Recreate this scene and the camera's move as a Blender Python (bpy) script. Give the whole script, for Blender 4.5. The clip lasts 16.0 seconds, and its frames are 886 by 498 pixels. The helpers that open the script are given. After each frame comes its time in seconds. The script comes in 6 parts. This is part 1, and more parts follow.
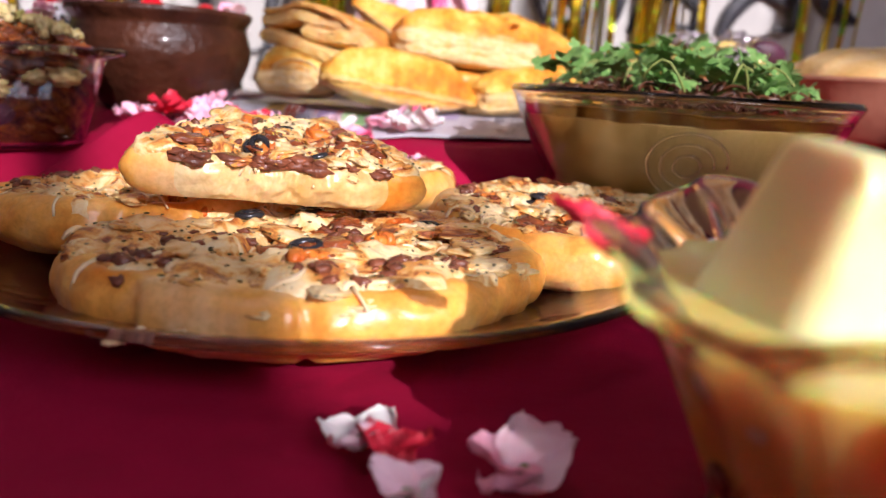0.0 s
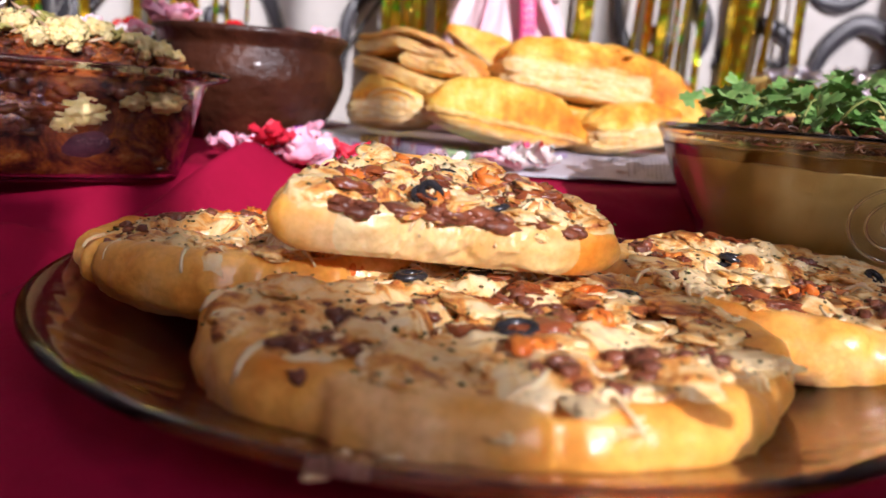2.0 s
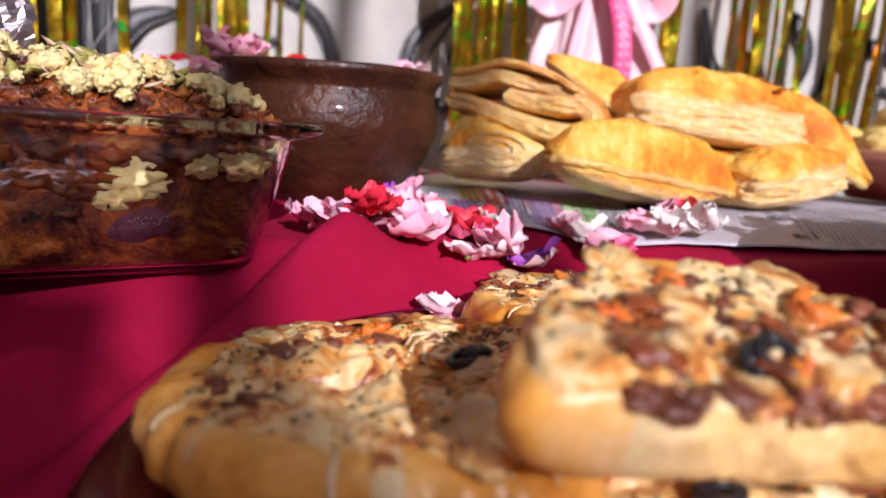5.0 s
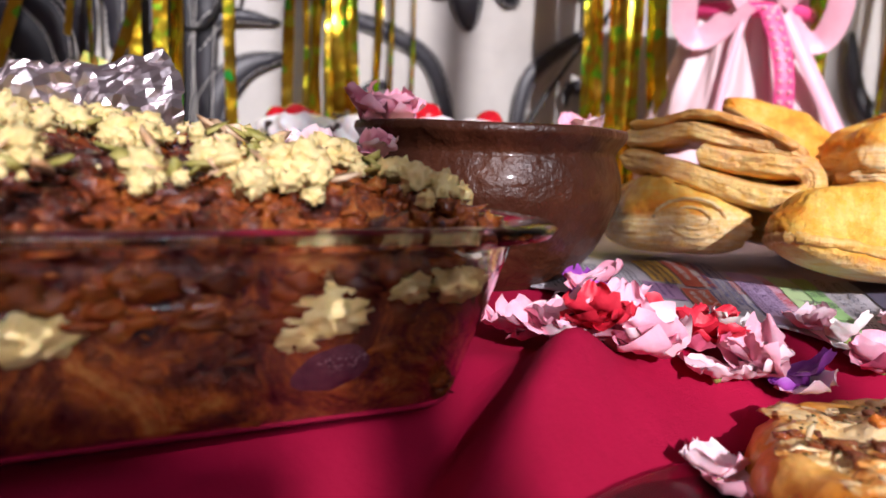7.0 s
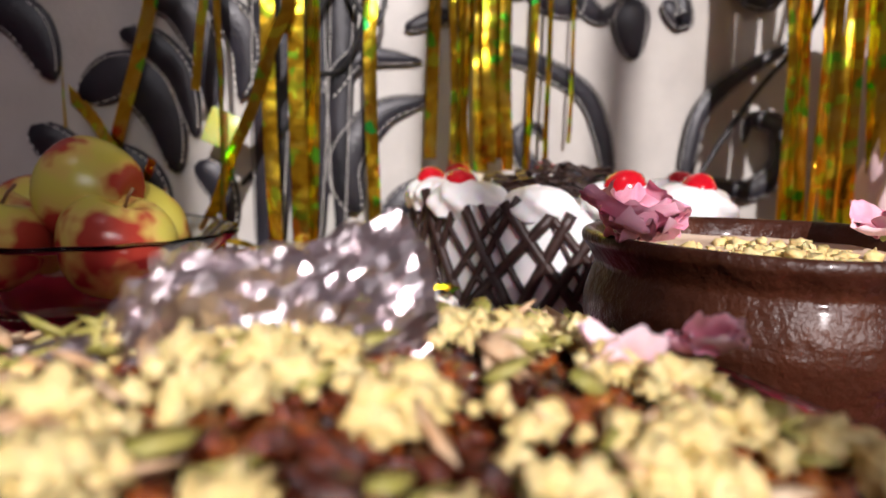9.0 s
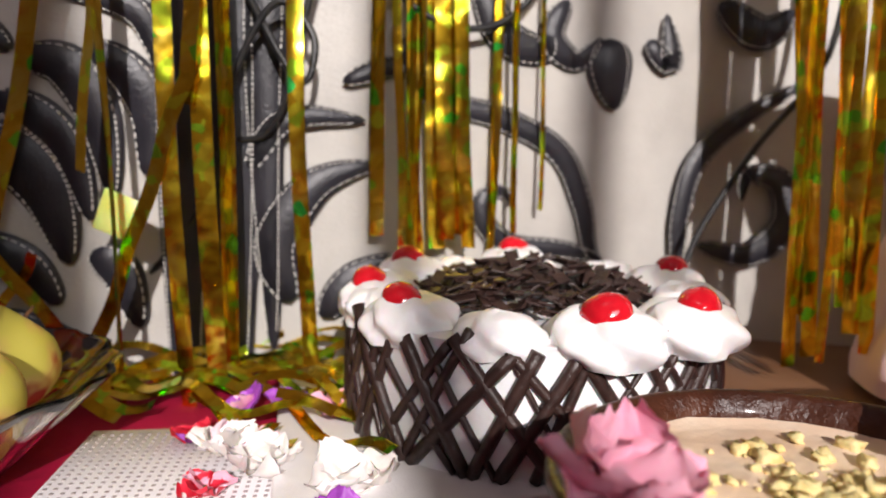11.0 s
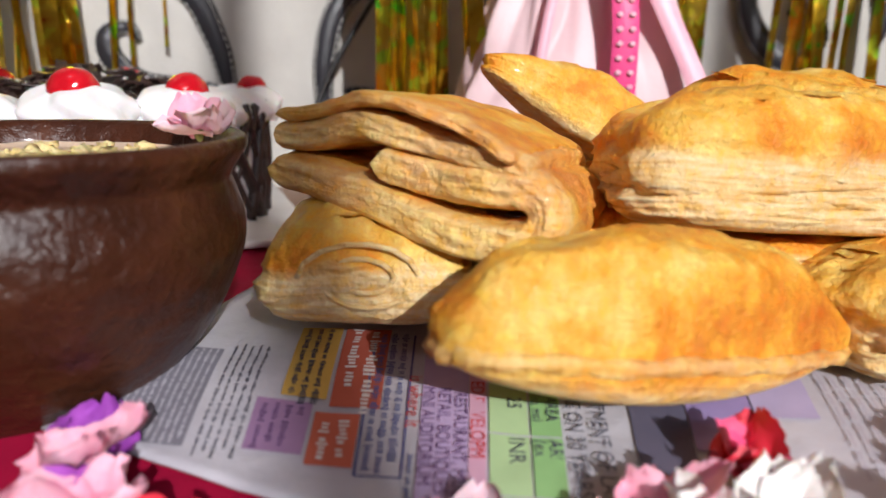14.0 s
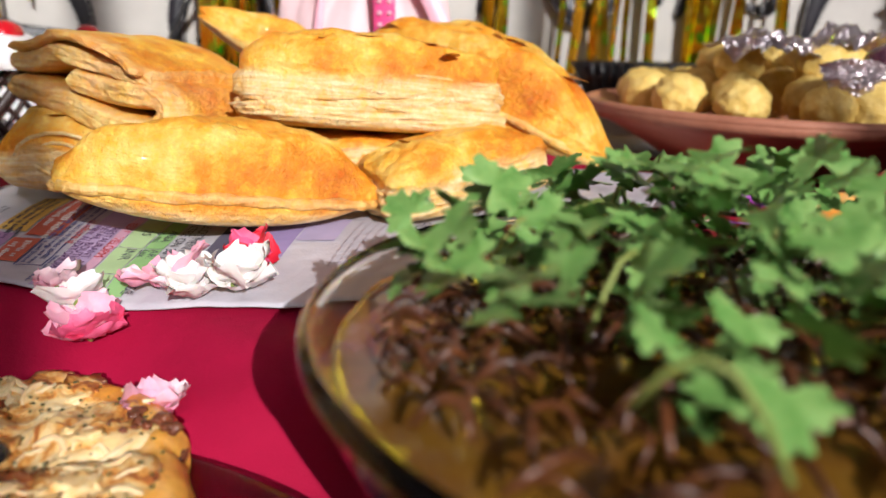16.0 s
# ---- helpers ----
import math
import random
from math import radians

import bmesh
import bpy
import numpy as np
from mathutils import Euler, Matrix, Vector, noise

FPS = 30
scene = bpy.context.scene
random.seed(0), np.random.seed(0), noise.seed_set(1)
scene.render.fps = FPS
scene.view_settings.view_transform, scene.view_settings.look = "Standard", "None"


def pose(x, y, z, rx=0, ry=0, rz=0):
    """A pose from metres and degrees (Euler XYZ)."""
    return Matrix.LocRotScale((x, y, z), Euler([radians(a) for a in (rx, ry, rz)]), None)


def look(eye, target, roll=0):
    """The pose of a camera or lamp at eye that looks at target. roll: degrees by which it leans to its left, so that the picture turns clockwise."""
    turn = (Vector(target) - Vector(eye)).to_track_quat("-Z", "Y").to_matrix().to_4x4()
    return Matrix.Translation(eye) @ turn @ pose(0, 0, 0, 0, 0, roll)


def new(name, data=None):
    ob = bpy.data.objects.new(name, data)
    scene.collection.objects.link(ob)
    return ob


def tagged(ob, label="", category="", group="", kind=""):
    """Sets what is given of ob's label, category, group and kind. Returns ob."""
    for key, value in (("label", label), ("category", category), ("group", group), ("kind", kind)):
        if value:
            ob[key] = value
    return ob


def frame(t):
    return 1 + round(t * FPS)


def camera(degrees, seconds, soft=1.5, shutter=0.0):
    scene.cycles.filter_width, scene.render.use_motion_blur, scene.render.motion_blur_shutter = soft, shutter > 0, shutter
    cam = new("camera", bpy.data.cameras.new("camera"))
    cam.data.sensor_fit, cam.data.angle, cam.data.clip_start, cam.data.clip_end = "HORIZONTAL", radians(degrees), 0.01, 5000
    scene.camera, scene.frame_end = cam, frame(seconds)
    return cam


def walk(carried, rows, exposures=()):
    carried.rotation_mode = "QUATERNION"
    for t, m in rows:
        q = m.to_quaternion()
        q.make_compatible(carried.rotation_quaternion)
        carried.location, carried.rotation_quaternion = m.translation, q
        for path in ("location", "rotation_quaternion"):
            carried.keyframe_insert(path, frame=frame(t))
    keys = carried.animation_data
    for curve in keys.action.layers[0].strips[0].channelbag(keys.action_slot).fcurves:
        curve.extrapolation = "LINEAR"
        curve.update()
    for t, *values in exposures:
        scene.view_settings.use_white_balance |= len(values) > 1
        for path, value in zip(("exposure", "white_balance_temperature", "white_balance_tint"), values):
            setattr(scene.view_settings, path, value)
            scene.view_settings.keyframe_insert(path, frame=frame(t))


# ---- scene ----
cam = camera(62.5, 16.0)
# seconds, place in metres, turn in degrees
ROWS = [
    (0, 0.0000, 0.0000, 0.0840, 76.49, -3.37, -0.05),
    (0.5, -0.0172, 0.0156, 0.0809, 77.10, -3.57, 1.21),
    (1, -0.0311, 0.0255, 0.0820, 77.74, -3.65, 2.59),
    (1.5, -0.0410, 0.0375, 0.0830, 78.35, -4.01, 2.93),
    (2, -0.0513, 0.0483, 0.0818, 78.60, -4.63, 2.47),
    (2.5, -0.0590, 0.0570, 0.0784, 78.48, -5.00, 1.47),
    (3, -0.0682, 0.0725, 0.0886, 78.30, -4.96, 0.62),
    (3.2, -0.0682, 0.0765, 0.0884, 78.25, -4.86, 0.59),
    (5.3, -0.1155, 0.1469, 0.0881, 80.77, -3.81, 5.00),
    (5.5, -0.1204, 0.1508, 0.0867, 80.74, -3.87, 5.48),
    (6, -0.1374, 0.1666, 0.0867, 81.51, -3.56, 6.74),
    (6.5, -0.1517, 0.1842, 0.1007, 81.89, -3.06, 7.78),
    (7, -0.1706, 0.2012, 0.1043, 82.34, -2.66, 8.80),
    (7.5, -0.1958, 0.2176, 0.1167, 82.39, -2.42, 10.27),
    (8, -0.2145, 0.2346, 0.1193, 82.44, -2.13, 12.15),
    (8.5, -0.2311, 0.2557, 0.1253, 82.55, -1.73, 14.83),
    (8.7, -0.2370, 0.2640, 0.1316, 82.01, -1.46, 15.39),
    (10.8, -0.2630, 0.3635, 0.1951, 82.19, -0.56, 14.47),
    (11, -0.2487, 0.3704, 0.1911, 81.79, -0.52, 14.01),
    (11.5, -0.2150, 0.3867, 0.1698, 80.52, -0.08, 12.69),
    (12, -0.1849, 0.3891, 0.1525, 79.28, -0.30, 10.81),
    (12.5, -0.1490, 0.3932, 0.1448, 78.30, -0.33, 9.75),
    (13, -0.1175, 0.3905, 0.1427, 77.42, -0.29, 8.42),
    (13.5, -0.0874, 0.3747, 0.1397, 76.85, -0.55, 6.87),
    (14, -0.0671, 0.3596, 0.1344, 76.41, -1.09, 5.40),
    (14.5, -0.0365, 0.3400, 0.1339, 76.30, -1.67, 4.48),
    (15, -0.0099, 0.3103, 0.1339, 75.56, -1.60, 4.46),
    (15.5, 0.0319, 0.2868, 0.1344, 74.69, -1.63, 4.47),
    (16, 0.0735, 0.2612, 0.1319, 73.51, -1.51, 4.16),
]
walk(cam, [(t, pose(x, y, z, a, b, c)) for t, x, y, z, a, b, c in ROWS], [(0, 0.28, 6000, 22), (3, 0.12, 5950, 21), (5.5, 0.05, 5900, 21), (8.5, 0.0, 6300, 18), (11, 0.0, 6450, 14), (14, -0.18, 6050, 10), (16, 0.0, 6200, 10)])

# ---- light ----
# the phone's lens: far and very near things are a little soft
cam.data.dof.use_dof, cam.data.dof.focus_distance, cam.data.dof.aperture_fstop = True, 0.25, 10.0

# daylight through the window behind, from the right
SUN_EL, SUN_AZ = radians(25), radians(24)
TO_SUN = Vector((math.sin(SUN_AZ) * math.cos(SUN_EL), -math.cos(SUN_AZ) * math.cos(SUN_EL), math.sin(SUN_EL)))
world = bpy.data.worlds.new("world")
scene.world = world
world.use_nodes = True
sky = world.node_tree.nodes.new("ShaderNodeTexSky")
sky.sky_type, sky.sun_disc, sky.sun_elevation, sky.sun_rotation = "NISHITA", False, SUN_EL, math.pi - SUN_AZ
world.node_tree.links.new(sky.outputs[0], world.node_tree.nodes["Background"].inputs[0])
world.node_tree.nodes["Background"].inputs[1].default_value = 0.15
sun = new("sun", bpy.data.lights.new("sun", "SUN"))
sun.data.energy, sun.data.angle, sun.data.color = 4.4, radians(0.6), (1.0, 0.94, 0.89)
sun.matrix_world = look(TO_SUN * 6, (0, 0, 0))
# the window's sky light, and an unseen lamp added as pinkish fill
window_light = new("window_light", bpy.data.lights.new("window_light", "AREA"))
window_light.data.shape, window_light.data.size, window_light.data.size_y = "RECTANGLE", 0.95, 0.75
window_light.data.energy, window_light.data.color = 12, (0.90, 0.94, 1.0)
window_light.matrix_world = look((1.1, -1.46, 1.37), (0.0, 0.4, 0.0))
fill_light = new("fill_light", bpy.data.lights.new("fill_light", "POINT"))
fill_light.data.energy, fill_light.data.shadow_soft_size, fill_light.data.color = 4, 0.06, (1.0, 0.86, 0.9)
fill_light.location = (-0.5, -0.25, 1.75)


# ---- materials ----
def material(name, rough=0.5, metal=0.0, coat=0.0, **more):
    """A new node material, its principled node and a maker of linked nodes."""
    m = bpy.data.materials.new(name)
    m.use_nodes = True
    b = m.node_tree.nodes["Principled BSDF"]
    b.inputs["Roughness"].default_value, b.inputs["Metallic"].default_value = rough, metal
    b.inputs["Coat Weight"].default_value = coat
    for key, value in more.items():
        b.inputs[key.replace("_", " ")].default_value = value
    return m, b


def node(m, kind, **inputs):
    n = m.node_tree.nodes.new(kind)
    for key, value in inputs.items():
        slot = n.inputs[key.replace("_", " ")]
        if isinstance(value, bpy.types.NodeSocket):
            m.node_tree.links.new(value, slot)
        else:
            slot.default_value = value
    return n


def coords(m):
    return node(m, "ShaderNodeTexCoord").outputs["Object"]


def noisy(m, scale, detail=4, rough=0.55, vector=None, warp=0.0):
    return node(m, "ShaderNodeTexNoise", Vector=vector or coords(m), Scale=scale, Detail=detail, Roughness=rough, Distortion=warp).outputs[0]


def ramp(m, fac, stops):
    n = node(m, "ShaderNodeValToRGB", Fac=fac)
    n.color_ramp.elements[0].position, n.color_ramp.elements[0].color = stops[0][0], (*stops[0][1], 1)
    n.color_ramp.elements[1].position, n.color_ramp.elements[1].color = stops[-1][0], (*stops[-1][1], 1)
    for at, colour in stops[1:-1]:
        n.color_ramp.elements.new(at).color = (*colour, 1)
    return n.outputs[0]


def blend(m, fac, a, b):
    n = m.node_tree.nodes.new("ShaderNodeMix")
    n.data_type = "RGBA"
    for slot, value in ((0, fac), (6, a), (7, b)):
        if isinstance(value, bpy.types.NodeSocket):
            m.node_tree.links.new(value, n.inputs[slot])
        else:
            n.inputs[slot].default_value = value if slot == 0 else (*value, 1)
    return n.outputs[2]


def colour(m, b, socket):
    m.node_tree.links.new(socket, b.inputs["Base Color"])


def bump(m, b, height, depth=0.0005, strength=0.6, under=None):
    n = node(m, "ShaderNodeBump", Height=height, Strength=strength, Distance=depth)
    if under is not None:
        m.node_tree.links.new(under, n.inputs["Normal"])
    m.node_tree.links.new(n.outputs[0], b.inputs["Normal"])
    return n.outputs[0]


def simple(name, c1, c2, scale=120, rough=0.5, depth=0.0004, grain=900, metal=0.0, coat=0.0, **more):
    """Two shades mottled at one scale, with a fine relief at another."""
    m, b = material(name, rough, metal, coat, **more)
    colour(m, b, ramp(m, noisy(m, scale), [(0.32, c1), (0.68, c2)]))
    if depth:
        bump(m, b, noisy(m, grain, 3), depth)
    return m


def clear(name, tint=(1, 1, 1), rough=0.0, ior=1.45):
    m, b = material(name, rough, Transmission_Weight=1.0, IOR=ior)
    b.inputs["Base Color"].default_value = (*tint, 1)
    return m


def cloth_material():
    m, b = material("red_cloth", 0.8, Specular_IOR_Level=0.2)
    colour(m, b, ramp(m, noisy(m, 14, 5), [(0.3, (0.28, 0.002, 0.028)), (0.7, (0.40, 0.003, 0.044))]))
    weave = noisy(m, 1500, 2, 0.7)
    first = bump(m, b, weave, 0.0004, 0.6)
    bump(m, b, noisy(m, 40, 4, 0.5), 0.004, 0.5, first)
    return m


def crust_material(name="crust", pale=(0.92, 0.59, 0.27), gold=(0.91, 0.45, 0.085), brown=(0.78, 0.26, 0.02)):
    m, b = material(name, 0.32, Subsurface_Weight=0.3, Subsurface_Scale=0.006)
    b.inputs["Subsurface Radius"].default_value = (1.0, 0.5, 0.2)
    big = ramp(m, noisy(m, 34, 5), [(0.34, pale), (0.52, gold), (0.70, brown)])
    fine = ramp(m, noisy(m, 500, 4), [(0.35, (0.84, 0.78, 0.68)), (0.6, (1, 1, 1))])
    mix = m.node_tree.nodes.new("ShaderNodeMix")
    mix.data_type, mix.blend_type = "RGBA", "MULTIPLY"
    mix.inputs[0].default_value = 0.8
    m.node_tree.links.new(big, mix.inputs[6]), m.node_tree.links.new(fine, mix.inputs[7])
    colour(m, b, mix.outputs[2])
    first = bump(m, b, noisy(m, 420, 4, 0.5), 0.0003, 0.4)
    bump(m, b, noisy(m, 70, 4, 0.5), 0.003, 0.5, first)
    return m


def pastry_material():
    """Puff pastry: golden where the oven browned the top, pale and flaky at the sides."""
    m, b = material("pastry", 0.43, 0.0, 0.05, Subsurface_Weight=0.06, Subsurface_Scale=0.003)
    b.inputs["Subsurface Radius"].default_value = (1.0, 0.5, 0.2)
    top = ramp(m, noisy(m, 34, 6, 0.62), [(0.37, (0.92, 0.60, 0.15)), (0.46, (0.90, 0.47, 0.06)), (0.54, (0.84, 0.32, 0.02)), (0.70, (0.58, 0.15, 0.006))])
    flat = node(m, "ShaderNodeMapping", Vector=coords(m), Scale=(45.0, 45.0, 520.0))
    sheets = noisy(m, 1.0, 5, 0.6, flat.outputs[0], 0.4)
    side = ramp(m, sheets, [(0.30, (0.60, 0.32, 0.10)), (0.42, (0.84, 0.55, 0.22)), (0.62, (0.90, 0.68, 0.38))])
    attr = node(m, "ShaderNodeAttribute")
    attr.attribute_name = "bake"
    fleck = ramp(m, noisy(m, 210, 6, 0.7), [(0.38, (0.80, 0.46, 0.12)), (0.50, (0.5, 0.5, 0.5)), (0.64, (0.98, 0.90, 0.72))])
    mix = m.node_tree.nodes.new("ShaderNodeMix")
    mix.data_type, mix.blend_type = "RGBA", "SOFT_LIGHT"
    mix.inputs[0].default_value = 0.75
    m.node_tree.links.new(blend(m, attr.outputs["Fac"], side, top), mix.inputs[6]), m.node_tree.links.new(fleck, mix.inputs[7])
    colour(m, b, mix.outputs[2])
    first = bump(m, b, noisy(m, 380, 5, 0.7), 0.0014, 0.75)
    second = bump(m, b, noisy(m, 85, 6, 0.68), 0.0045, 0.75, first)
    bump(m, b, sheets, 0.0009, 0.45, second)
    return m


def topping_material():
    """Melted cheese with dried herbs, sauce showing through."""
    m, b = material("melted_cheese", 0.28, Subsurface_Weight=0.15, Subsurface_Scale=0.003)
    b.inputs["Subsurface Radius"].default_value = (1.0, 0.7, 0.4)
    base = ramp(m, noisy(m, 58, 7, 0.68, warp=1.2), [(0.33, (0.12, 0.026, 0.014)), (0.39, (0.40, 0.11, 0.03)), (0.45, (0.74, 0.34, 0.07)), (0.51, (0.84, 0.58, 0.25)), (0.68, (0.87, 0.72, 0.44))])
    herb = node(m, "ShaderNodeTexVoronoi", Vector=coords(m), Scale=330.0, Randomness=1.0).outputs["Distance"]
    spot = ramp(m, herb, [(0.14, (1, 1, 1)), (0.22, (0, 0, 0))])
    keep = ramp(m, noisy(m, 120, 2), [(0.44, (0, 0, 0)), (0.50, (1, 1, 1))])
    mul = node(m, "ShaderNodeMath", Value=spot)
    mul.operation = "MULTIPLY"
    m.node_tree.links.new(keep, mul.inputs[1])
    colour(m, b, blend(m, mul.outputs[0], base, (0.07, 0.06, 0.02)))
    first = bump(m, b, noisy(m, 420, 4), 0.0006, 0.6)
    bump(m, b, noisy(m, 110, 5), 0.0025, 0.7, first)
    return m


def clay_material():
    m, b = material("glazed_clay", 0.40, 0.0, 0.16, Specular_IOR_Level=0.3)
    b.inputs["Coat Roughness"].default_value = 0.10
    colour(m, b, ramp(m, noisy(m, 30, 6, 0.6), [(0.3, (0.026, 0.008, 0.004)), (0.55, (0.055, 0.016, 0.007)), (0.78, (0.11, 0.036, 0.015))]))
    wave = node(m, "ShaderNodeTexWave", Vector=coords(m), Scale=42.0, Distortion=3.0, Detail=3.0, Detail_Scale=1.5)
    wave.bands_direction = "Z"
    first = bump(m, b, wave.outputs[1], 0.0006, 0.25)
    second = bump(m, b, noisy(m, 90, 4, 0.6), 0.004, 0.55, first)
    bump(m, b, noisy(m, 260, 4), 0.0012, 0.6, second)
    return m


def halwa_material():
    m, b = material("halwa", 0.2, 0.0, 0.6, Subsurface_Weight=0.1, Subsurface_Scale=0.003)
    colour(m, b, ramp(m, noisy(m, 46, 8, 0.72, warp=0.8), [(0.38, (0.022, 0.005, 0.003)), (0.47, (0.11, 0.020, 0.006)), (0.56, (0.34, 0.080, 0.012)), (0.68, (0.56, 0.24, 0.05))]))
    first = bump(m, b, noisy(m, 480, 5, 0.65), 0.001, 0.8)
    bump(m, b, noisy(m, 120, 4), 0.003, 0.8, first)
    return m


def gold_material():
    """Gold foil strips; the hologram's coloured glints are painted on as orange to green cells."""
    m, b = material("gold_foil", 0.16, 1.0)
    tone = ramp(m, noisy(m, 25, 3, vector=coords(m), warp=1.5), [(0.30, (0.62, 0.34, 0.012)), (0.5, (0.92, 0.58, 0.03)), (0.7, (1.0, 0.78, 0.12))])
    cell = node(m, "ShaderNodeTexVoronoi", Vector=coords(m), Scale=130.0)
    hue = node(m, "ShaderNodeHueSaturation", Hue=0.5, Saturation=1.0, Value=1.0, Color=(0.3, 1.0, 0.05, 1))
    hold = ramp(m, cell.outputs["Color"], [(0.60, (0, 0, 0)), (0.62, (0.95, 0.95, 0.95))])
    shift = node(m, "ShaderNodeMapRange", Value=cell.outputs["Color"])
    shift.inputs["To Min"].default_value, shift.inputs["To Max"].default_value = -0.12, 0.58
    m.node_tree.links.new(shift.outputs[0], hue.inputs["Hue"])
    colour(m, b, blend(m, hold, tone, hue.outputs[0]))
    first = bump(m, b, noisy(m, 16, 3, 0.5), 0.009, 0.6)
    bump(m, b, cell.outputs["Color"], 0.002, 0.5, first)
    return m


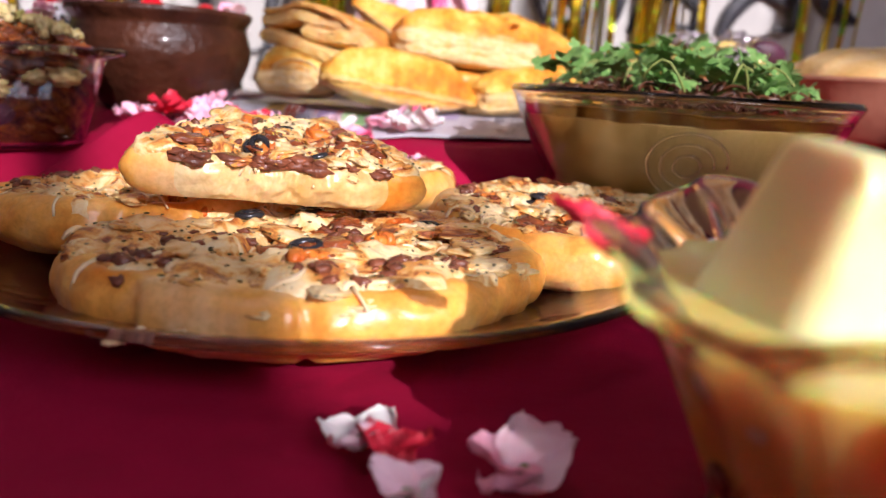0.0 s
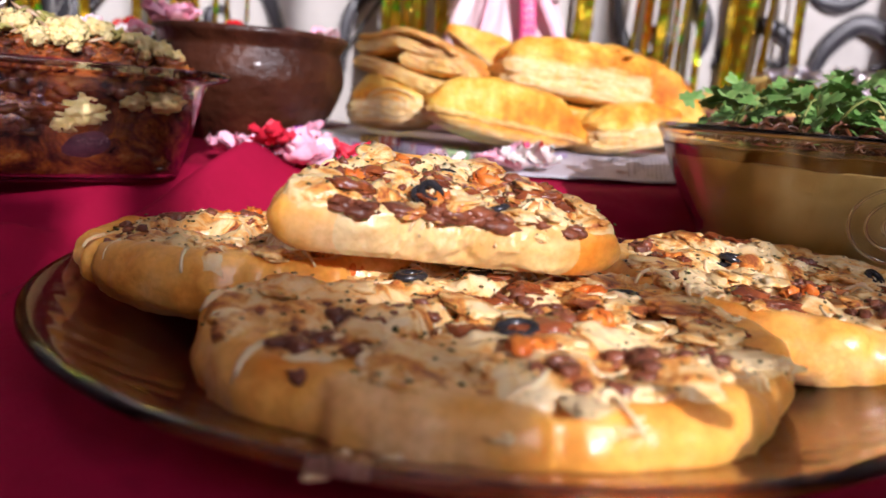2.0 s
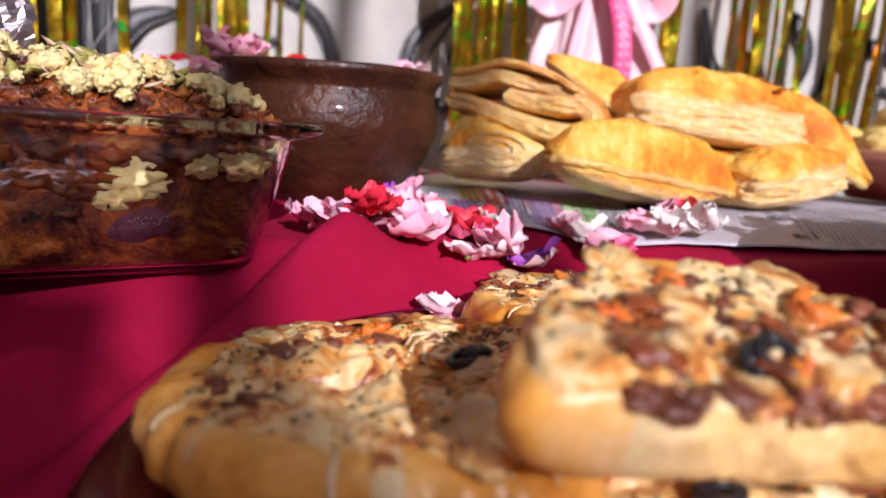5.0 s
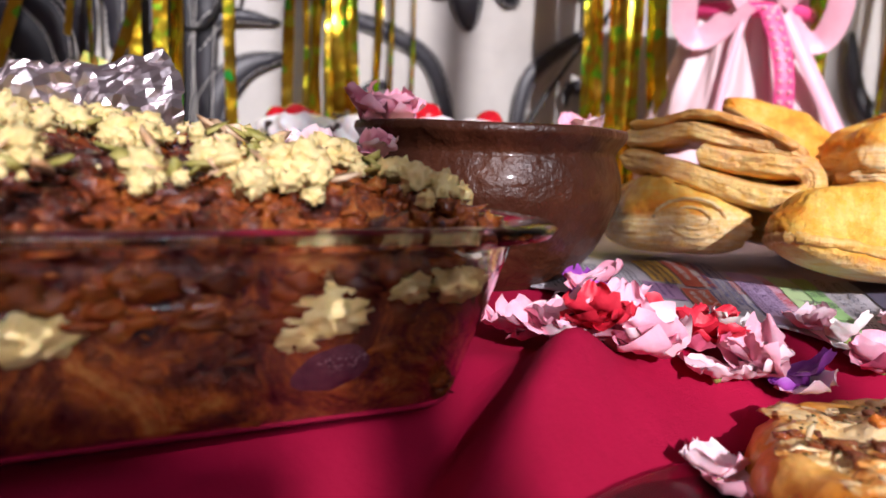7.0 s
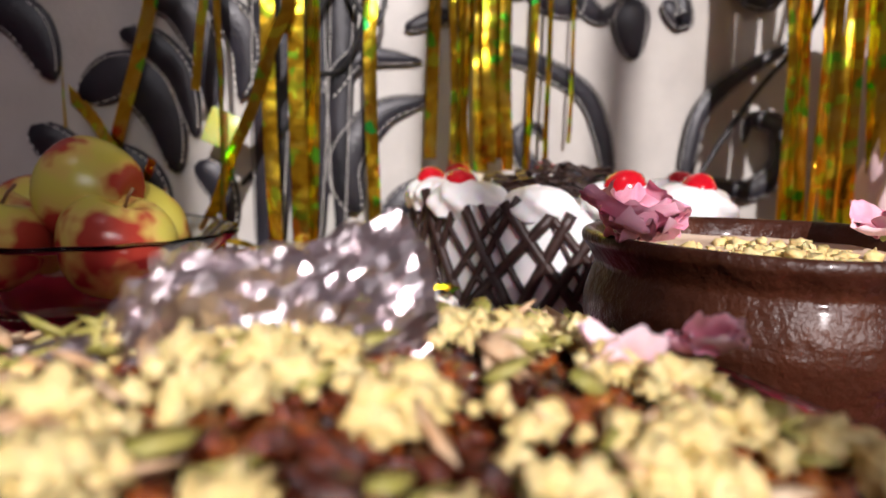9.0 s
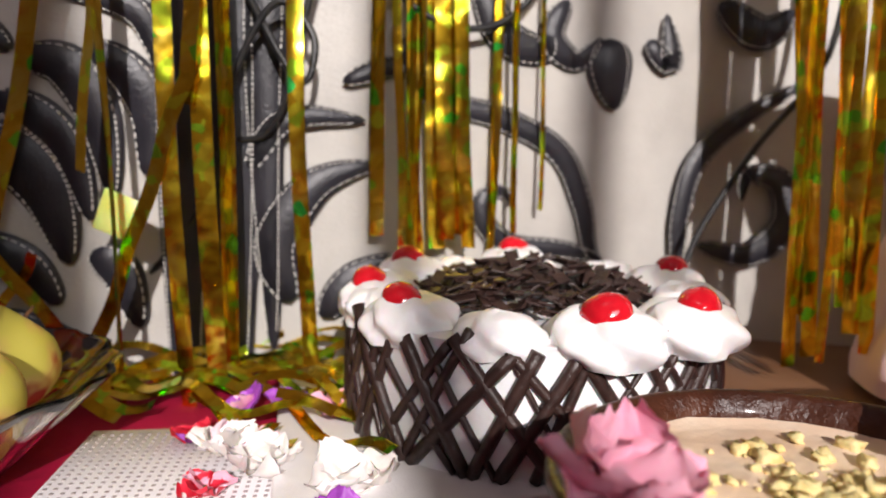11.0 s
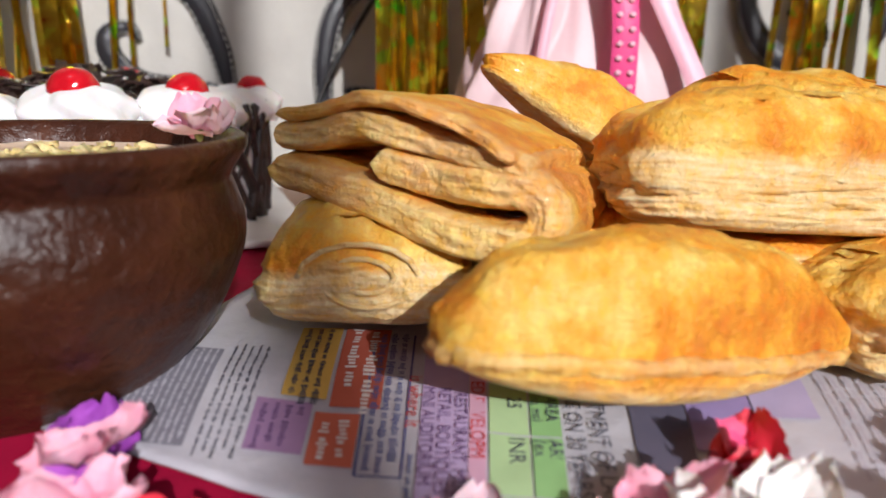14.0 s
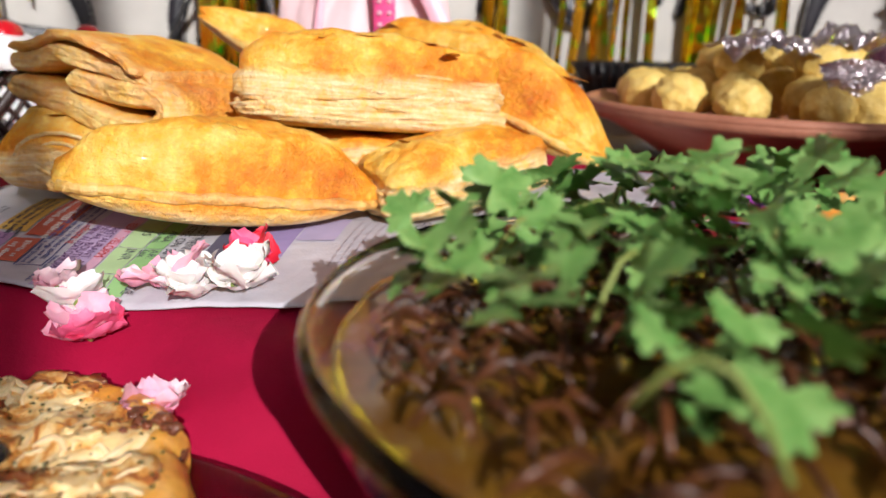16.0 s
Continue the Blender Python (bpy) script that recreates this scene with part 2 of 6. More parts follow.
M = dict(
    cloth=cloth_material(), crust=crust_material(), pastry=pastry_material(), cheese=topping_material(), clay=clay_material(), halwa=halwa_material(), gold=gold_material(),
    # lit copy of halwa: light through the dish glass is in its colour
    halwa_lit=simple("halwa_lit_chunk", (0.035, 0.008, 0.004), (0.40, 0.10, 0.012), 48, 0.25, 0.0012, 420, coat=0.4, Subsurface_Weight=0.2, Subsurface_Scale=0.004),
    bread=crust_material("bread_crumb", (0.86, 0.66, 0.36), (0.82, 0.56, 0.24), (0.72, 0.42, 0.12)),
    sausage=simple("sausage", (0.10, 0.030, 0.016), (0.28, 0.085, 0.038), 160, 0.3, 0.0006),
    sauce=simple("sauce", (0.10, 0.020, 0.010), (0.34, 0.085, 0.022), 150, 0.22, 0.0006, 500),
    tomato=simple("fried_carrot", (0.62, 0.12, 0.015), (0.74, 0.24, 0.03), 160, 0.35, 0.0006),
    shred=simple("cheese_shred", (0.82, 0.56, 0.27), (0.87, 0.70, 0.43), 200, 0.35, 0.0002, Subsurface_Weight=0.15, Subsurface_Scale=0.002),
    olive=simple("black_olive", (0.012, 0.012, 0.014), (0.03, 0.028, 0.03), 200, 0.2, 0.0001),
    herb=simple("dried_herb", (0.06, 0.055, 0.015), (0.12, 0.10, 0.03), 300, 0.7, 0.0),
    plate=clear("smoky_plate_glass", (0.52, 0.31, 0.39), 0.08, 1.36),
    glass=clear("clear_glass", (0.95, 0.94, 0.93), 0.0),
    greenglass=clear("greenish_glass", (0.95, 0.95, 0.86), 0.0),
    khoya=simple("milk_crumble", (0.74, 0.56, 0.20), (0.85, 0.72, 0.37), 220, 0.6, 0.0014, 420, Subsurface_Weight=0.1, Subsurface_Scale=0.002),
    almond=simple("almond_flake", (0.52, 0.27, 0.11), (0.78, 0.62, 0.42), 130, 0.5, 0.0003),
    pistachio=simple("pistachio_sliver", (0.28, 0.27, 0.05), (0.46, 0.40, 0.12), 180, 0.5, 0.0003),
    date=simple("glossy_date", (0.05, 0.016, 0.030), (0.12, 0.040, 0.065), 200, 0.2, 0.0008, 1100),
    glint=simple("glint_bead", (0.20, 0.10, 0.14), (0.34, 0.20, 0.24), 200, 0.08, 0.0, coat=0.8),
    foil=simple("crumpled_foil", (0.56, 0.50, 0.52), (0.72, 0.65, 0.67), 80, 0.32, 0.0005, 160, 1.0),
    pudding=simple("milk_pudding", (0.78, 0.57, 0.40), (0.86, 0.70, 0.54), 60, 0.35, 0.0006, 300),
    cream=simple("whipped_cream", (0.86, 0.84, 0.84), (0.90, 0.89, 0.88), 90, 0.45, 0.0003, 500, Subsurface_Weight=0.15, Subsurface_Scale=0.004),
    cherry=simple("glazed_cherry", (0.50, 0.004, 0.012), (0.66, 0.010, 0.02), 110, 0.12, 0.0002, 300, coat=0.6),
    chocolate=simple("dark_chocolate", (0.022, 0.011, 0.009), (0.05, 0.025, 0.02), 200, 0.38, 0.0006),
    board=simple("cake_board", (0.72, 0.69, 0.68), (0.80, 0.78, 0.77), 30, 0.4, 0.0002),
    leather=simple("cream_leatherette", (0.42, 0.40, 0.37), (0.50, 0.48, 0.44), 26, 0.42, 0.0006, 420),
    black=simple("black_leatherette", (0.010, 0.010, 0.014), (0.024, 0.023, 0.030), 40, 0.38, 0.0007, 480),
    stitch=simple("white_thread", (0.66, 0.64, 0.60), (0.78, 0.76, 0.72), 300, 0.7, 0.0),
    cable=simple("black_cable", (0.010, 0.010, 0.011), (0.02, 0.02, 0.02), 100, 0.35, 0.0),
    bag=simple("pink_paper_bag", (0.74, 0.52, 0.54), (0.82, 0.62, 0.63), 12, 0.5, 0.0008, 90),
    ribbon=simple("hot_pink_ribbon", (0.80, 0.05, 0.22), (0.86, 0.10, 0.30), 60, 0.4, 0.0002),
    ribbonpale=simple("pale_pink_ribbon", (0.84, 0.42, 0.52), (0.88, 0.52, 0.60), 60, 0.4, 0.0002),
    pink=simple("pink_petal", (0.91, 0.33, 0.47), (0.95, 0.52, 0.63), 90, 0.55, 0.0006, 300, Subsurface_Weight=0.1, Subsurface_Scale=0.002),
    palepink=simple("pale_pink_petal", (0.90, 0.54, 0.62), (0.95, 0.73, 0.78), 90, 0.55, 0.0006, 300, Subsurface_Weight=0.1, Subsurface_Scale=0.002),
    white=simple("white_petal", (0.82, 0.74, 0.72), (0.90, 0.86, 0.82), 90, 0.55, 0.0006, 300, Subsurface_Weight=0.1, Subsurface_Scale=0.002),
    red=simple("red_petal", (0.56, 0.006, 0.03), (0.76, 0.03, 0.06), 90, 0.5, 0.0006, 300),
    hotpink=simple("hot_pink_petal", (0.78, 0.06, 0.20), (0.85, 0.16, 0.30), 90, 0.5, 0.0006, 300),
    purple=simple("purple_petal", (0.20, 0.02, 0.28), (0.44, 0.10, 0.55), 90, 0.5, 0.0006, 300),
    stem=simple("green_stem", (0.16, 0.22, 0.04), (0.28, 0.32, 0.08), 120, 0.6, 0.0003),
    leaf=simple("coriander_leaf", (0.075, 0.22, 0.035), (0.32, 0.50, 0.16), 90, 0.45, 0.0006, 350, Subsurface_Weight=0.08, Subsurface_Scale=0.002),
    haleem=simple("lentil_stew", (0.55, 0.38, 0.12), (0.66, 0.48, 0.19), 70, 0.4, 0.0008, 300),
    onion=simple("fried_onion", (0.035, 0.012, 0.006), (0.14, 0.045, 0.014), 130, 0.35, 0.0008, 400),
    oil=simple("spiced_oil", (0.20, 0.10, 0.012), (0.12, 0.045, 0.008), 60, 0.12, 0.0005, 160),
    terracotta=simple("terracotta", (0.34, 0.13, 0.075), (0.46, 0.20, 0.12), 40, 0.6, 0.0006, 250),
    laddu=simple("yellow_sweet", (0.70, 0.46, 0.09), (0.80, 0.60, 0.20), 160, 0.6, 0.0016, 420),
    custard=simple("yellow_custard", (0.82, 0.56, 0.10), (0.88, 0.68, 0.24), 50, 0.35, 0.0005, 200, Subsurface_Weight=0.7, Subsurface_Scale=0.02),
    apple=simple("pale_fruit_piece", (0.84, 0.76, 0.28), (0.90, 0.87, 0.55), 24, 0.35, 0.0004, 300, Subsurface_Weight=0.6, Subsurface_Scale=0.012),
    paper=simple("newsprint", (0.47, 0.45, 0.50), (0.58, 0.56, 0.61), 40, 0.6, 0.0012, 120),
    darkfoil=simple("black_paper_cup", (0.008, 0.008, 0.01), (0.02, 0.02, 0.022), 100, 0.3, 0.0003),
    napkin=simple("dotted_napkin", (0.80, 0.76, 0.78), (0.86, 0.84, 0.85), 60, 0.7, 0.0003),
    plaster=simple("wall_paint", (0.60, 0.52, 0.52), (0.68, 0.60, 0.60), 3, 0.8, 0.002, 30),
    wood=simple("brown_wood", (0.16, 0.07, 0.03), (0.24, 0.12, 0.06), 12, 0.5, 0.0005, 80),
)


def printed(name, c):
    return simple(name, c, tuple(min(1, v * 1.15) for v in c), 60, 0.75, 0.0)


# ---- mesh helpers ----
def mesh(name, verts, faces, smooth=True):
    me = bpy.data.meshes.new(name)
    me.from_pydata([tuple(v) for v in verts], [], faces)
    if smooth:
        me.polygons.foreach_set("use_smooth", [True] * len(me.polygons))
    me.update()
    return me


def part(name, data, mat, parent=None, label="", at=None, kind=""):
    """Links a mesh as one object, under a thing or a part where one is given."""
    ob = new(name, data)
    if mat is not None and not data.materials:
        data.materials.append(M[mat] if isinstance(mat, str) else mat)
    if parent is not None:
        ob.parent = parent
    if at is not None:
        ob.matrix_basis = at
    return tagged(ob, label, kind=kind)


def thing(name, at, label, category, group="", kind=""):
    ob = new(name)
    ob.empty_display_size = 0.01
    ob.matrix_basis = at
    return tagged(ob, label, category, group, kind)


class Build:
    """Gathers pieces into one mesh."""

    def __init__(self):
        self.v, self.f = [], []

    def add(self, verts, faces, m=None):
        n = len(self.v)
        self.v += [m @ Vector(v) for v in verts] if m is not None else list(verts)
        self.f += [tuple(i + n for i in f) for f in faces]
        return self

    def mesh(self, name, smooth=True):
        return mesh(name, self.v, self.f, smooth)


def grid_faces(rows, cols, wrap=False):
    out = []
    for i in range(rows - 1):
        for j in range(cols if wrap else cols - 1):
            k = (j + 1) % cols
            out.append((i * cols + j, i * cols + k, (i + 1) * cols + k, (i + 1) * cols + j))
    return out


def lathe(profile, seg=64, wobble=None):
    """Turns (radius, height) points round z; wobble(angle, radius, height) gives a changed radius and height."""
    v = []
    for r, z in profile:
        for j in range(seg):
            a = 2 * math.pi * j / seg
            rr, zz = wobble(a, r, z) if wobble else (r, z)
            v.append((rr * math.cos(a), rr * math.sin(a), zz))
    return v, grid_faces(len(profile), seg, True)


def smooth_profile(points, steps=6):
    """A Catmull-Rom curve through (radius, height) points."""
    p = [np.array(q, float) for q in (points[0], *points, points[-1])]
    out = []
    for i in range(1, len(p) - 2):
        for s in range(steps):
            t = s / steps
            out.append(0.5 * (2 * p[i] + (p[i + 1] - p[i - 1]) * t + (2 * p[i - 1] - 5 * p[i] + 4 * p[i + 1] - p[i + 2]) * t * t + (3 * p[i] - p[i - 1] - 3 * p[i + 1] + p[i + 2]) * t ** 3))
    out.append(p[-2])
    return [tuple(float(c) for c in q) for q in out]


def nz(x, y, z, scale, seed=0.0):
    return noise.noise(Vector((x * scale + seed * 7.31, y * scale - seed * 3.17, z * scale + seed * 1.7)))


def blob(size, rough=0.15, freq=1.6, seed=0.0, level=2):
    """A lumpy ball of the given half sizes."""
    bm = bmesh.new()
    bmesh.ops.create_icosphere(bm, subdivisions=level, radius=1)
    v = []
    for q in bm.verts:
        p = q.co * (1 + rough * nz(*q.co, freq, seed) + rough * 0.4 * nz(*q.co, freq * 3, seed))
        v.append((p.x * size[0], p.y * size[1], p.z * size[2]))
    f = [tuple(w.index for w in q.verts) for q in bm.faces]
    bm.free()
    return v, f


def tube(points, radius, seg=8, taper=None):
    """A round rod along points."""
    pts = [Vector(p) for p in points]
    v = []
    for i, p in enumerate(pts):
        d = (pts[min(i + 1, len(pts) - 1)] - pts[max(i - 1, 0)]).normalized()
        side = d.cross(Vector((0.13, 0.27, 0.95))).normalized()
        up = side.cross(d)
        r = radius * (taper(i / (len(pts) - 1)) if taper else 1)
        for j in range(seg):
            a = 2 * math.pi * j / seg
            v.append(p + (side * math.cos(a) + up * math.sin(a)) * r)
    f = grid_faces(len(pts), seg, True)
    f += [tuple(range(seg))[::-1], tuple((len(pts) - 1) * seg + j for j in range(seg))]
    return v, f


def turned(seed_or_rng):
    r = seed_or_rng
    return Euler((r.uniform(0, 6.3), r.uniform(0, 6.3), r.uniform(0, 6.3))).to_matrix().to_4x4()


def ease(t):
    t = min(1, max(0, t))
    return t * t * (3 - 2 * t)


def rounded_box(sx, sy, sz, r=0.003, seg=2):
    bm = bmesh.new()
    bmesh.ops.create_cube(bm, size=1)
    for q in bm.verts:
        q.co = (q.co.x * sx, q.co.y * sy, q.co.z * sz)
    bmesh.ops.bevel(bm, geom=list(bm.edges), offset=r, segments=seg, affect="EDGES", profile=0.5)
    v = [tuple(q.co) for q in bm.verts]
    f = [tuple(w.index for w in q.verts) for q in bm.faces]
    bm.free()
    return v, f


def strip(points, widths, normal, thick=0.0):
    """A flat band along points, facing normal, with its width at each point; thick makes it a slab."""
    pts, n = [Vector(p) for p in points], Vector(normal).normalized()
    v = []
    for i, p in enumerate(pts):
        d = (pts[min(i + 1, len(pts) - 1)] - pts[max(i - 1, 0)]).normalized()
        s = d.cross(n).normalized() * (widths[i] / 2)
        if thick:
            v += [p - s, p - s * 0.86 + n * thick, p + s * 0.86 + n * thick, p + s]
        else:
            v += [p - s, p + s]
    return v, grid_faces(len(pts), 4 if thick else 2)


# ---- setting ----
def cloth_height(x, y):
    """The tablecloth lies low in front and climbs to the raised back of the table, with soft folds."""
    start = 0.30 + 0.10 * ease((x + 0.22) / 0.20) + 0.03 * ease((x + 0.02) / 0.12)
    z = 0.040 * ease((y - start) / (0.12 - 0.06 * ease((x + 0.07) / 0.09))) + 0.010 * ease((y - 0.45) / 0.12)
    z += 0.0022 * nz(x, y, 0, 9) * ease((0.9 - y) / 0.3)
    # folds that run down from the corner of the dish, and wrinkles beside the plate
    for x0, y0, nx, ny, wide_, high, lo, hi in ((-0.160, 0.42, 0.96, -0.27, 0.013, 0.020, 0.26, 0.45), (-0.190, 0.42, 0.96, -0.27, 0.011, -0.014, 0.26, 0.43), (-0.225, 0.33, 0.90, -0.43, 0.016, 0.022, 0.12, 0.36),
                                                (-0.27, 0.30, 0.86, -0.5, 0.014, 0.019, 0.10, 0.33), (-0.10, 0.44, 0.45, 0.9, 0.010, 0.004, 0.38, 0.49), (0.02, 0.445, -0.2, 0.98, 0.009, 0.004, 0.40, 0.48)):
        d = (x - x0) * nx + (y - y0) * ny
        z += high * math.exp(-(d / wide_) ** 2) * ease((y - lo) / 0.06) * ease((hi - y) / 0.04) * (ease((0.12 - abs(x - x0)) / 0.06))
    return z


def table():
    xs = [*np.linspace(-0.95, -0.42, 22), *np.linspace(-0.41, 0.20, 170), *np.linspace(0.21, 0.95, 30)]
    ys = [*np.linspace(-0.75, 0.08, 24), *np.linspace(0.085, 0.62, 150), *np.linspace(0.63, 0.795, 16)]
    nx, ny = len(xs), len(ys)
    v = [(float(x), float(y), cloth_height(float(x), float(y))) for y in ys for x in xs]
    part("tablecloth", mesh("tablecloth", v, grid_faces(ny, nx)), "cloth", None, "deep red crinkled tablecloth draped over the table", kind="structure")["category"] = "tablecloth"
    b = Build().add(*rounded_box(1.84, 1.66, 0.04, 0.006), pose(0, 0.11, -0.045))
    b.add(*rounded_box(1.84, 0.17, 0.07, 0.006), pose(0, 0.872, 0.011))
    for x in (-0.86, 0.86):
        for y in (-0.66, 0.88):
            b.add(*rounded_box(0.05, 0.05, 0.66, 0.004), pose(x, y, -0.39))
    part("table", b.mesh("table"), "wood", None, "brown wooden table under the red cloth", kind="structure")


def wall_y(x):
    """The padded back: its left panel stands at a slant, the right one runs across."""
    if x < -0.17:
        return 0.955 + 0.55 * (x + 0.17)
    return 0.955 + 0.06 * ease((x + 0.17) / 0.3)


def room():
    """The padded back, and the plain room behind the camera with its window."""
    nx, nz_ = 120, 24
    v = []
    for i in range(nz_):
        z = -0.3 + 1.0 * i / (nz_ - 1)
        for j in range(nx):
            x = -1.1 + 2.4 * j / (nx - 1)
            v.append((x, wall_y(x) + 0.004 * nz(x, 0, z, 6) - 0.012 * abs(math.sin((x + 0.47) * math.pi / 0.30)) ** 0.5, z))
    part("wall_padded", mesh("wall_padded", v, grid_faces(nz_, nx)), "leather", None, "cream padded leatherette back behind the table", kind="structure")
    for name, size, at in (("wall_back", (5.2, 0.1, 2.8), (0.35, 1.25, 0.7)), ("wall_left", (0.1, 3.0, 2.8), (-2.25, -0.3, 0.7)), ("wall_right", (0.1, 3.0, 2.8), (2.95, -0.3, 0.7)),
                           ("floor", (5.3, 3.0, 0.1), (0.35, -0.3, -0.77)), ("ceiling", (5.3, 3.0, 0.1), (0.35, -0.3, 2.15))):
        part(name, mesh(name, *rounded_box(*size, 0.002, 1), smooth=False), "plaster", None, "plain pinkish painted plaster", at=pose(*at), kind="structure")
    # the unseen wall with the window opening, sunlight comes in through it
    x0, x1, z0, z1 = 0.44, 1.62, 0.915, 1.78
    # sill stepped to shape the sun: a narrow low part, a wide high one
    xs, z2, xt, z3 = 0.715, 0.852, 0.895, 0.99
    # one more raised step, added to keep sun off the dish front
    xl, zl = 0.605, 0.985
    b = Build()
    for lo, hi, bottom, top in ((-2.2, x0, -0.72, 2.1), (x1, 2.9, -0.72, 2.1), (x0, xl, -0.72, zl), (xl, xs, -0.72, z0), (xs, xt, -0.72, z2), (xt, x1, -0.72, z3), (x0, x1, z1, 2.1)):
        b.add(*rounded_box(hi - lo, 0.12, top - bottom, 0.001, 1), pose((lo + hi) / 2, -1.56, (bottom + top) / 2))
    part("wall_window", b.mesh("wall_window", False), "plaster", None, "unseen plain pinkish painted wall, its window opening stepped to shape the sunlight", kind="structure")
    frame_ = thing("window_1", pose(0, 0, 0), "brown wooden window frame with upright bars", "window", kind="structure")
    # bars out of view, set to cast upright stripes of shade
    for x in (x0 + 0.015, 0.665, 0.82, 1.25, x1 - 0.02):
        part("window_bar", mesh("window_bar", *rounded_box(0.024, 0.03, z1 - z0, 0.002)), "wood", frame_, at=pose(x, -1.56, (z0 + z1) / 2))
    for z in (z0 + 0.02, z1 - 0.02):
        right = x1 if z > 1 else xs
        part("window_rail", mesh("window_rail", *rounded_box(right - x0, 0.04, 0.035, 0.002)), "wood", frame_, at=pose((x0 + right) / 2, -1.56, z))


table(), room()


# ---- plate of pizzas ----
def glass_plate():
    t = thing("plate", pose(-0.044, 0.294, 0.004) @ Matrix.Diagonal((1.055, 1.055, 1, 1)), "smoky brown pressed-glass plate holding small pizzas", "plate")
    outer = [(0.0, 0.0), (0.07, 0.0), (0.085, 0.002), (0.118, 0.011), (0.1305, 0.0155), (0.132, 0.0175), (0.1305, 0.0185), (0.127, 0.0178), (0.113, 0.0125), (0.084, 0.0048), (0.07, 0.003), (0.0, 0.003)]

    def pressed(a, r, z):
        return r, z + (0.0004 * math.sin(a * 44) * math.sin(r * 620) if 0.02 < r < 0.125 and z > 0.0025 else 0)

    part("dish_body", mesh("plate", *lathe(smooth_profile(outer, 7), 180, pressed)), "plate", t)
    return t


def pizza(radius, at, label, seed, half=False, height=0.021, pieces=1.0, cuts=()):
    """A small thick pizza: soft crust, melted topping and bits. half keeps only the far part behind a straight cut; cuts are (angle, offset) knife lines."""
    rng = random.Random(seed)
    t = thing("pizza", at, label, "pizza", "small pizzas")
    seg, turn_ = 168, 2 * math.pi
    chord = 0.36

    def to_edge(a):
        """How far the rim is: a circle, or a half circle behind a straight cut."""
        if not half:
            return radius
        sy = math.sin(a)
        far = radius * (-chord * sy + math.sqrt((chord * sy) ** 2 + 1 - chord ** 2))
        near = radius * chord / -sy if sy < -1e-6 else 9.0
        return (far ** -9 + near ** -9) ** (-1 / 9)

    def knife(x, y):
        """How near a place is to a knife line, 0 to 1."""
        best = 0.0
        for angle, off in cuts:
            w = radians(angle)
            d = -x * math.sin(w) + y * math.cos(w) - off + 0.0012 * nz(x, y, 0, 60, seed)
            best = max(best, math.exp(-(d / 0.0022) ** 2))
        return best

    folds = [(rng.uniform(0, turn_), rng.uniform(0.02, 0.045), rng.uniform(0.04, 0.09)) for _ in range(5)]

    def rim(a):
        dent = sum(deep * math.exp(-((((a - c + math.pi) % turn_) - math.pi) / w) ** 2) for c, w, deep in folds)
        q = to_edge(a)
        return q * (1 + 0.04 * nz(math.cos(a), math.sin(a), 0, 1.6, seed) - dent * (0.35 if half else 1) - 0.05 * knife(q * math.cos(a), q * math.sin(a)))

    prof = smooth_profile([(0.0, 0.0), (0.80, 0.0), (0.92, 0.05), (0.99, 0.24), (1.015, 0.48), (1.0, 0.72), (0.955, 0.90), (0.90, 0.96), (0.82, 0.93)], 3)

    def ring(r, z):
        out = []
        for j in range(seg):
            a = turn_ * j / seg
            q = r * rim(a)
            p = (q * math.cos(a), q * math.sin(a), z * height)
            w = 1 + (0.04 * nz(p[0], p[1], p[2] * 0.7, 34, seed) + 0.02 * nz(p[0] * 2.5, p[1] * 2.5, p[2] * 1.6, 90, seed) - 0.06 * max(0, nz(p[0], p[1], p[2] * 0.9, 52, seed + 9)) ** 2) * (r > 0.5)
            out.append((p[0] * w, p[1] * w, p[2] * (1 + 0.13 * nz(p[0], p[1], 0, 40, seed)) + 0.0010 * nz(*p, 160, seed) * (z > 0.3)))
        return out

    v = [q for r, z in prof for q in ring(r, z)]
    faces = grid_faces(len(prof), seg, True)
    if half:
        # the straight side shows the pale torn crumb
        low, high_ = radians(206), radians(334)
        inside = lambda f: all(low <= turn_ * (k % seg) / seg <= high_ for k in f)
        torn = [f for f in faces if inside(f)]
        faces = [f for f in faces if not inside(f)]
        rough_v = [(p[0], p[1] - 0.0030 * nz(*p, 90, seed) - 0.0022 * abs(nz(*p, 240, seed)) - 0.0010 * nz(*p, 600, seed), p[2] + 0.0008 * nz(*p, 200, seed)) if low + 0.1 < turn_ * (k % seg) / seg < high_ - 0.1 and p[2] > 0.002 else p for k, p in enumerate(v)]
        part("torn_side", mesh("torn_side", rough_v, torn), "bread", t, "pale torn bread side")
    part("crust", mesh("crust", v, faces), "crust", t)

    def surface(x, y, r):
        """The topping's height over the base, r from 0 in the middle to 1 at the rim."""
        lump = 0.0048 * nz(x, y, 0, 70, seed + 3) + 0.0022 * abs(nz(x, y, 0, 130, seed + 5)) + 0.0013 * nz(x, y, 0, 380, seed + 6)
        ragged = 0.90 + 0.09 * nz(x, y, 0, 55, seed + 12)
        return height * (0.99 - 0.05 * r ** 4) + lump * (1 - 0.5 * ease((r - 0.75) / 0.2)) - 0.0046 * knife(x, y) - 0.006 * ease((r - ragged) / 0.06)

    rows, v = 60, []
    for i in range(rows):
        r = 0.99 * i / (rows - 1)
        for q in ring(r, 0.5):
            v.append((q[0], q[1], surface(q[0], q[1], r)))
    part("topping", mesh("topping", v, grid_faces(rows, seg, True)), "cheese", t, "melted cheese with herbs and sauce")

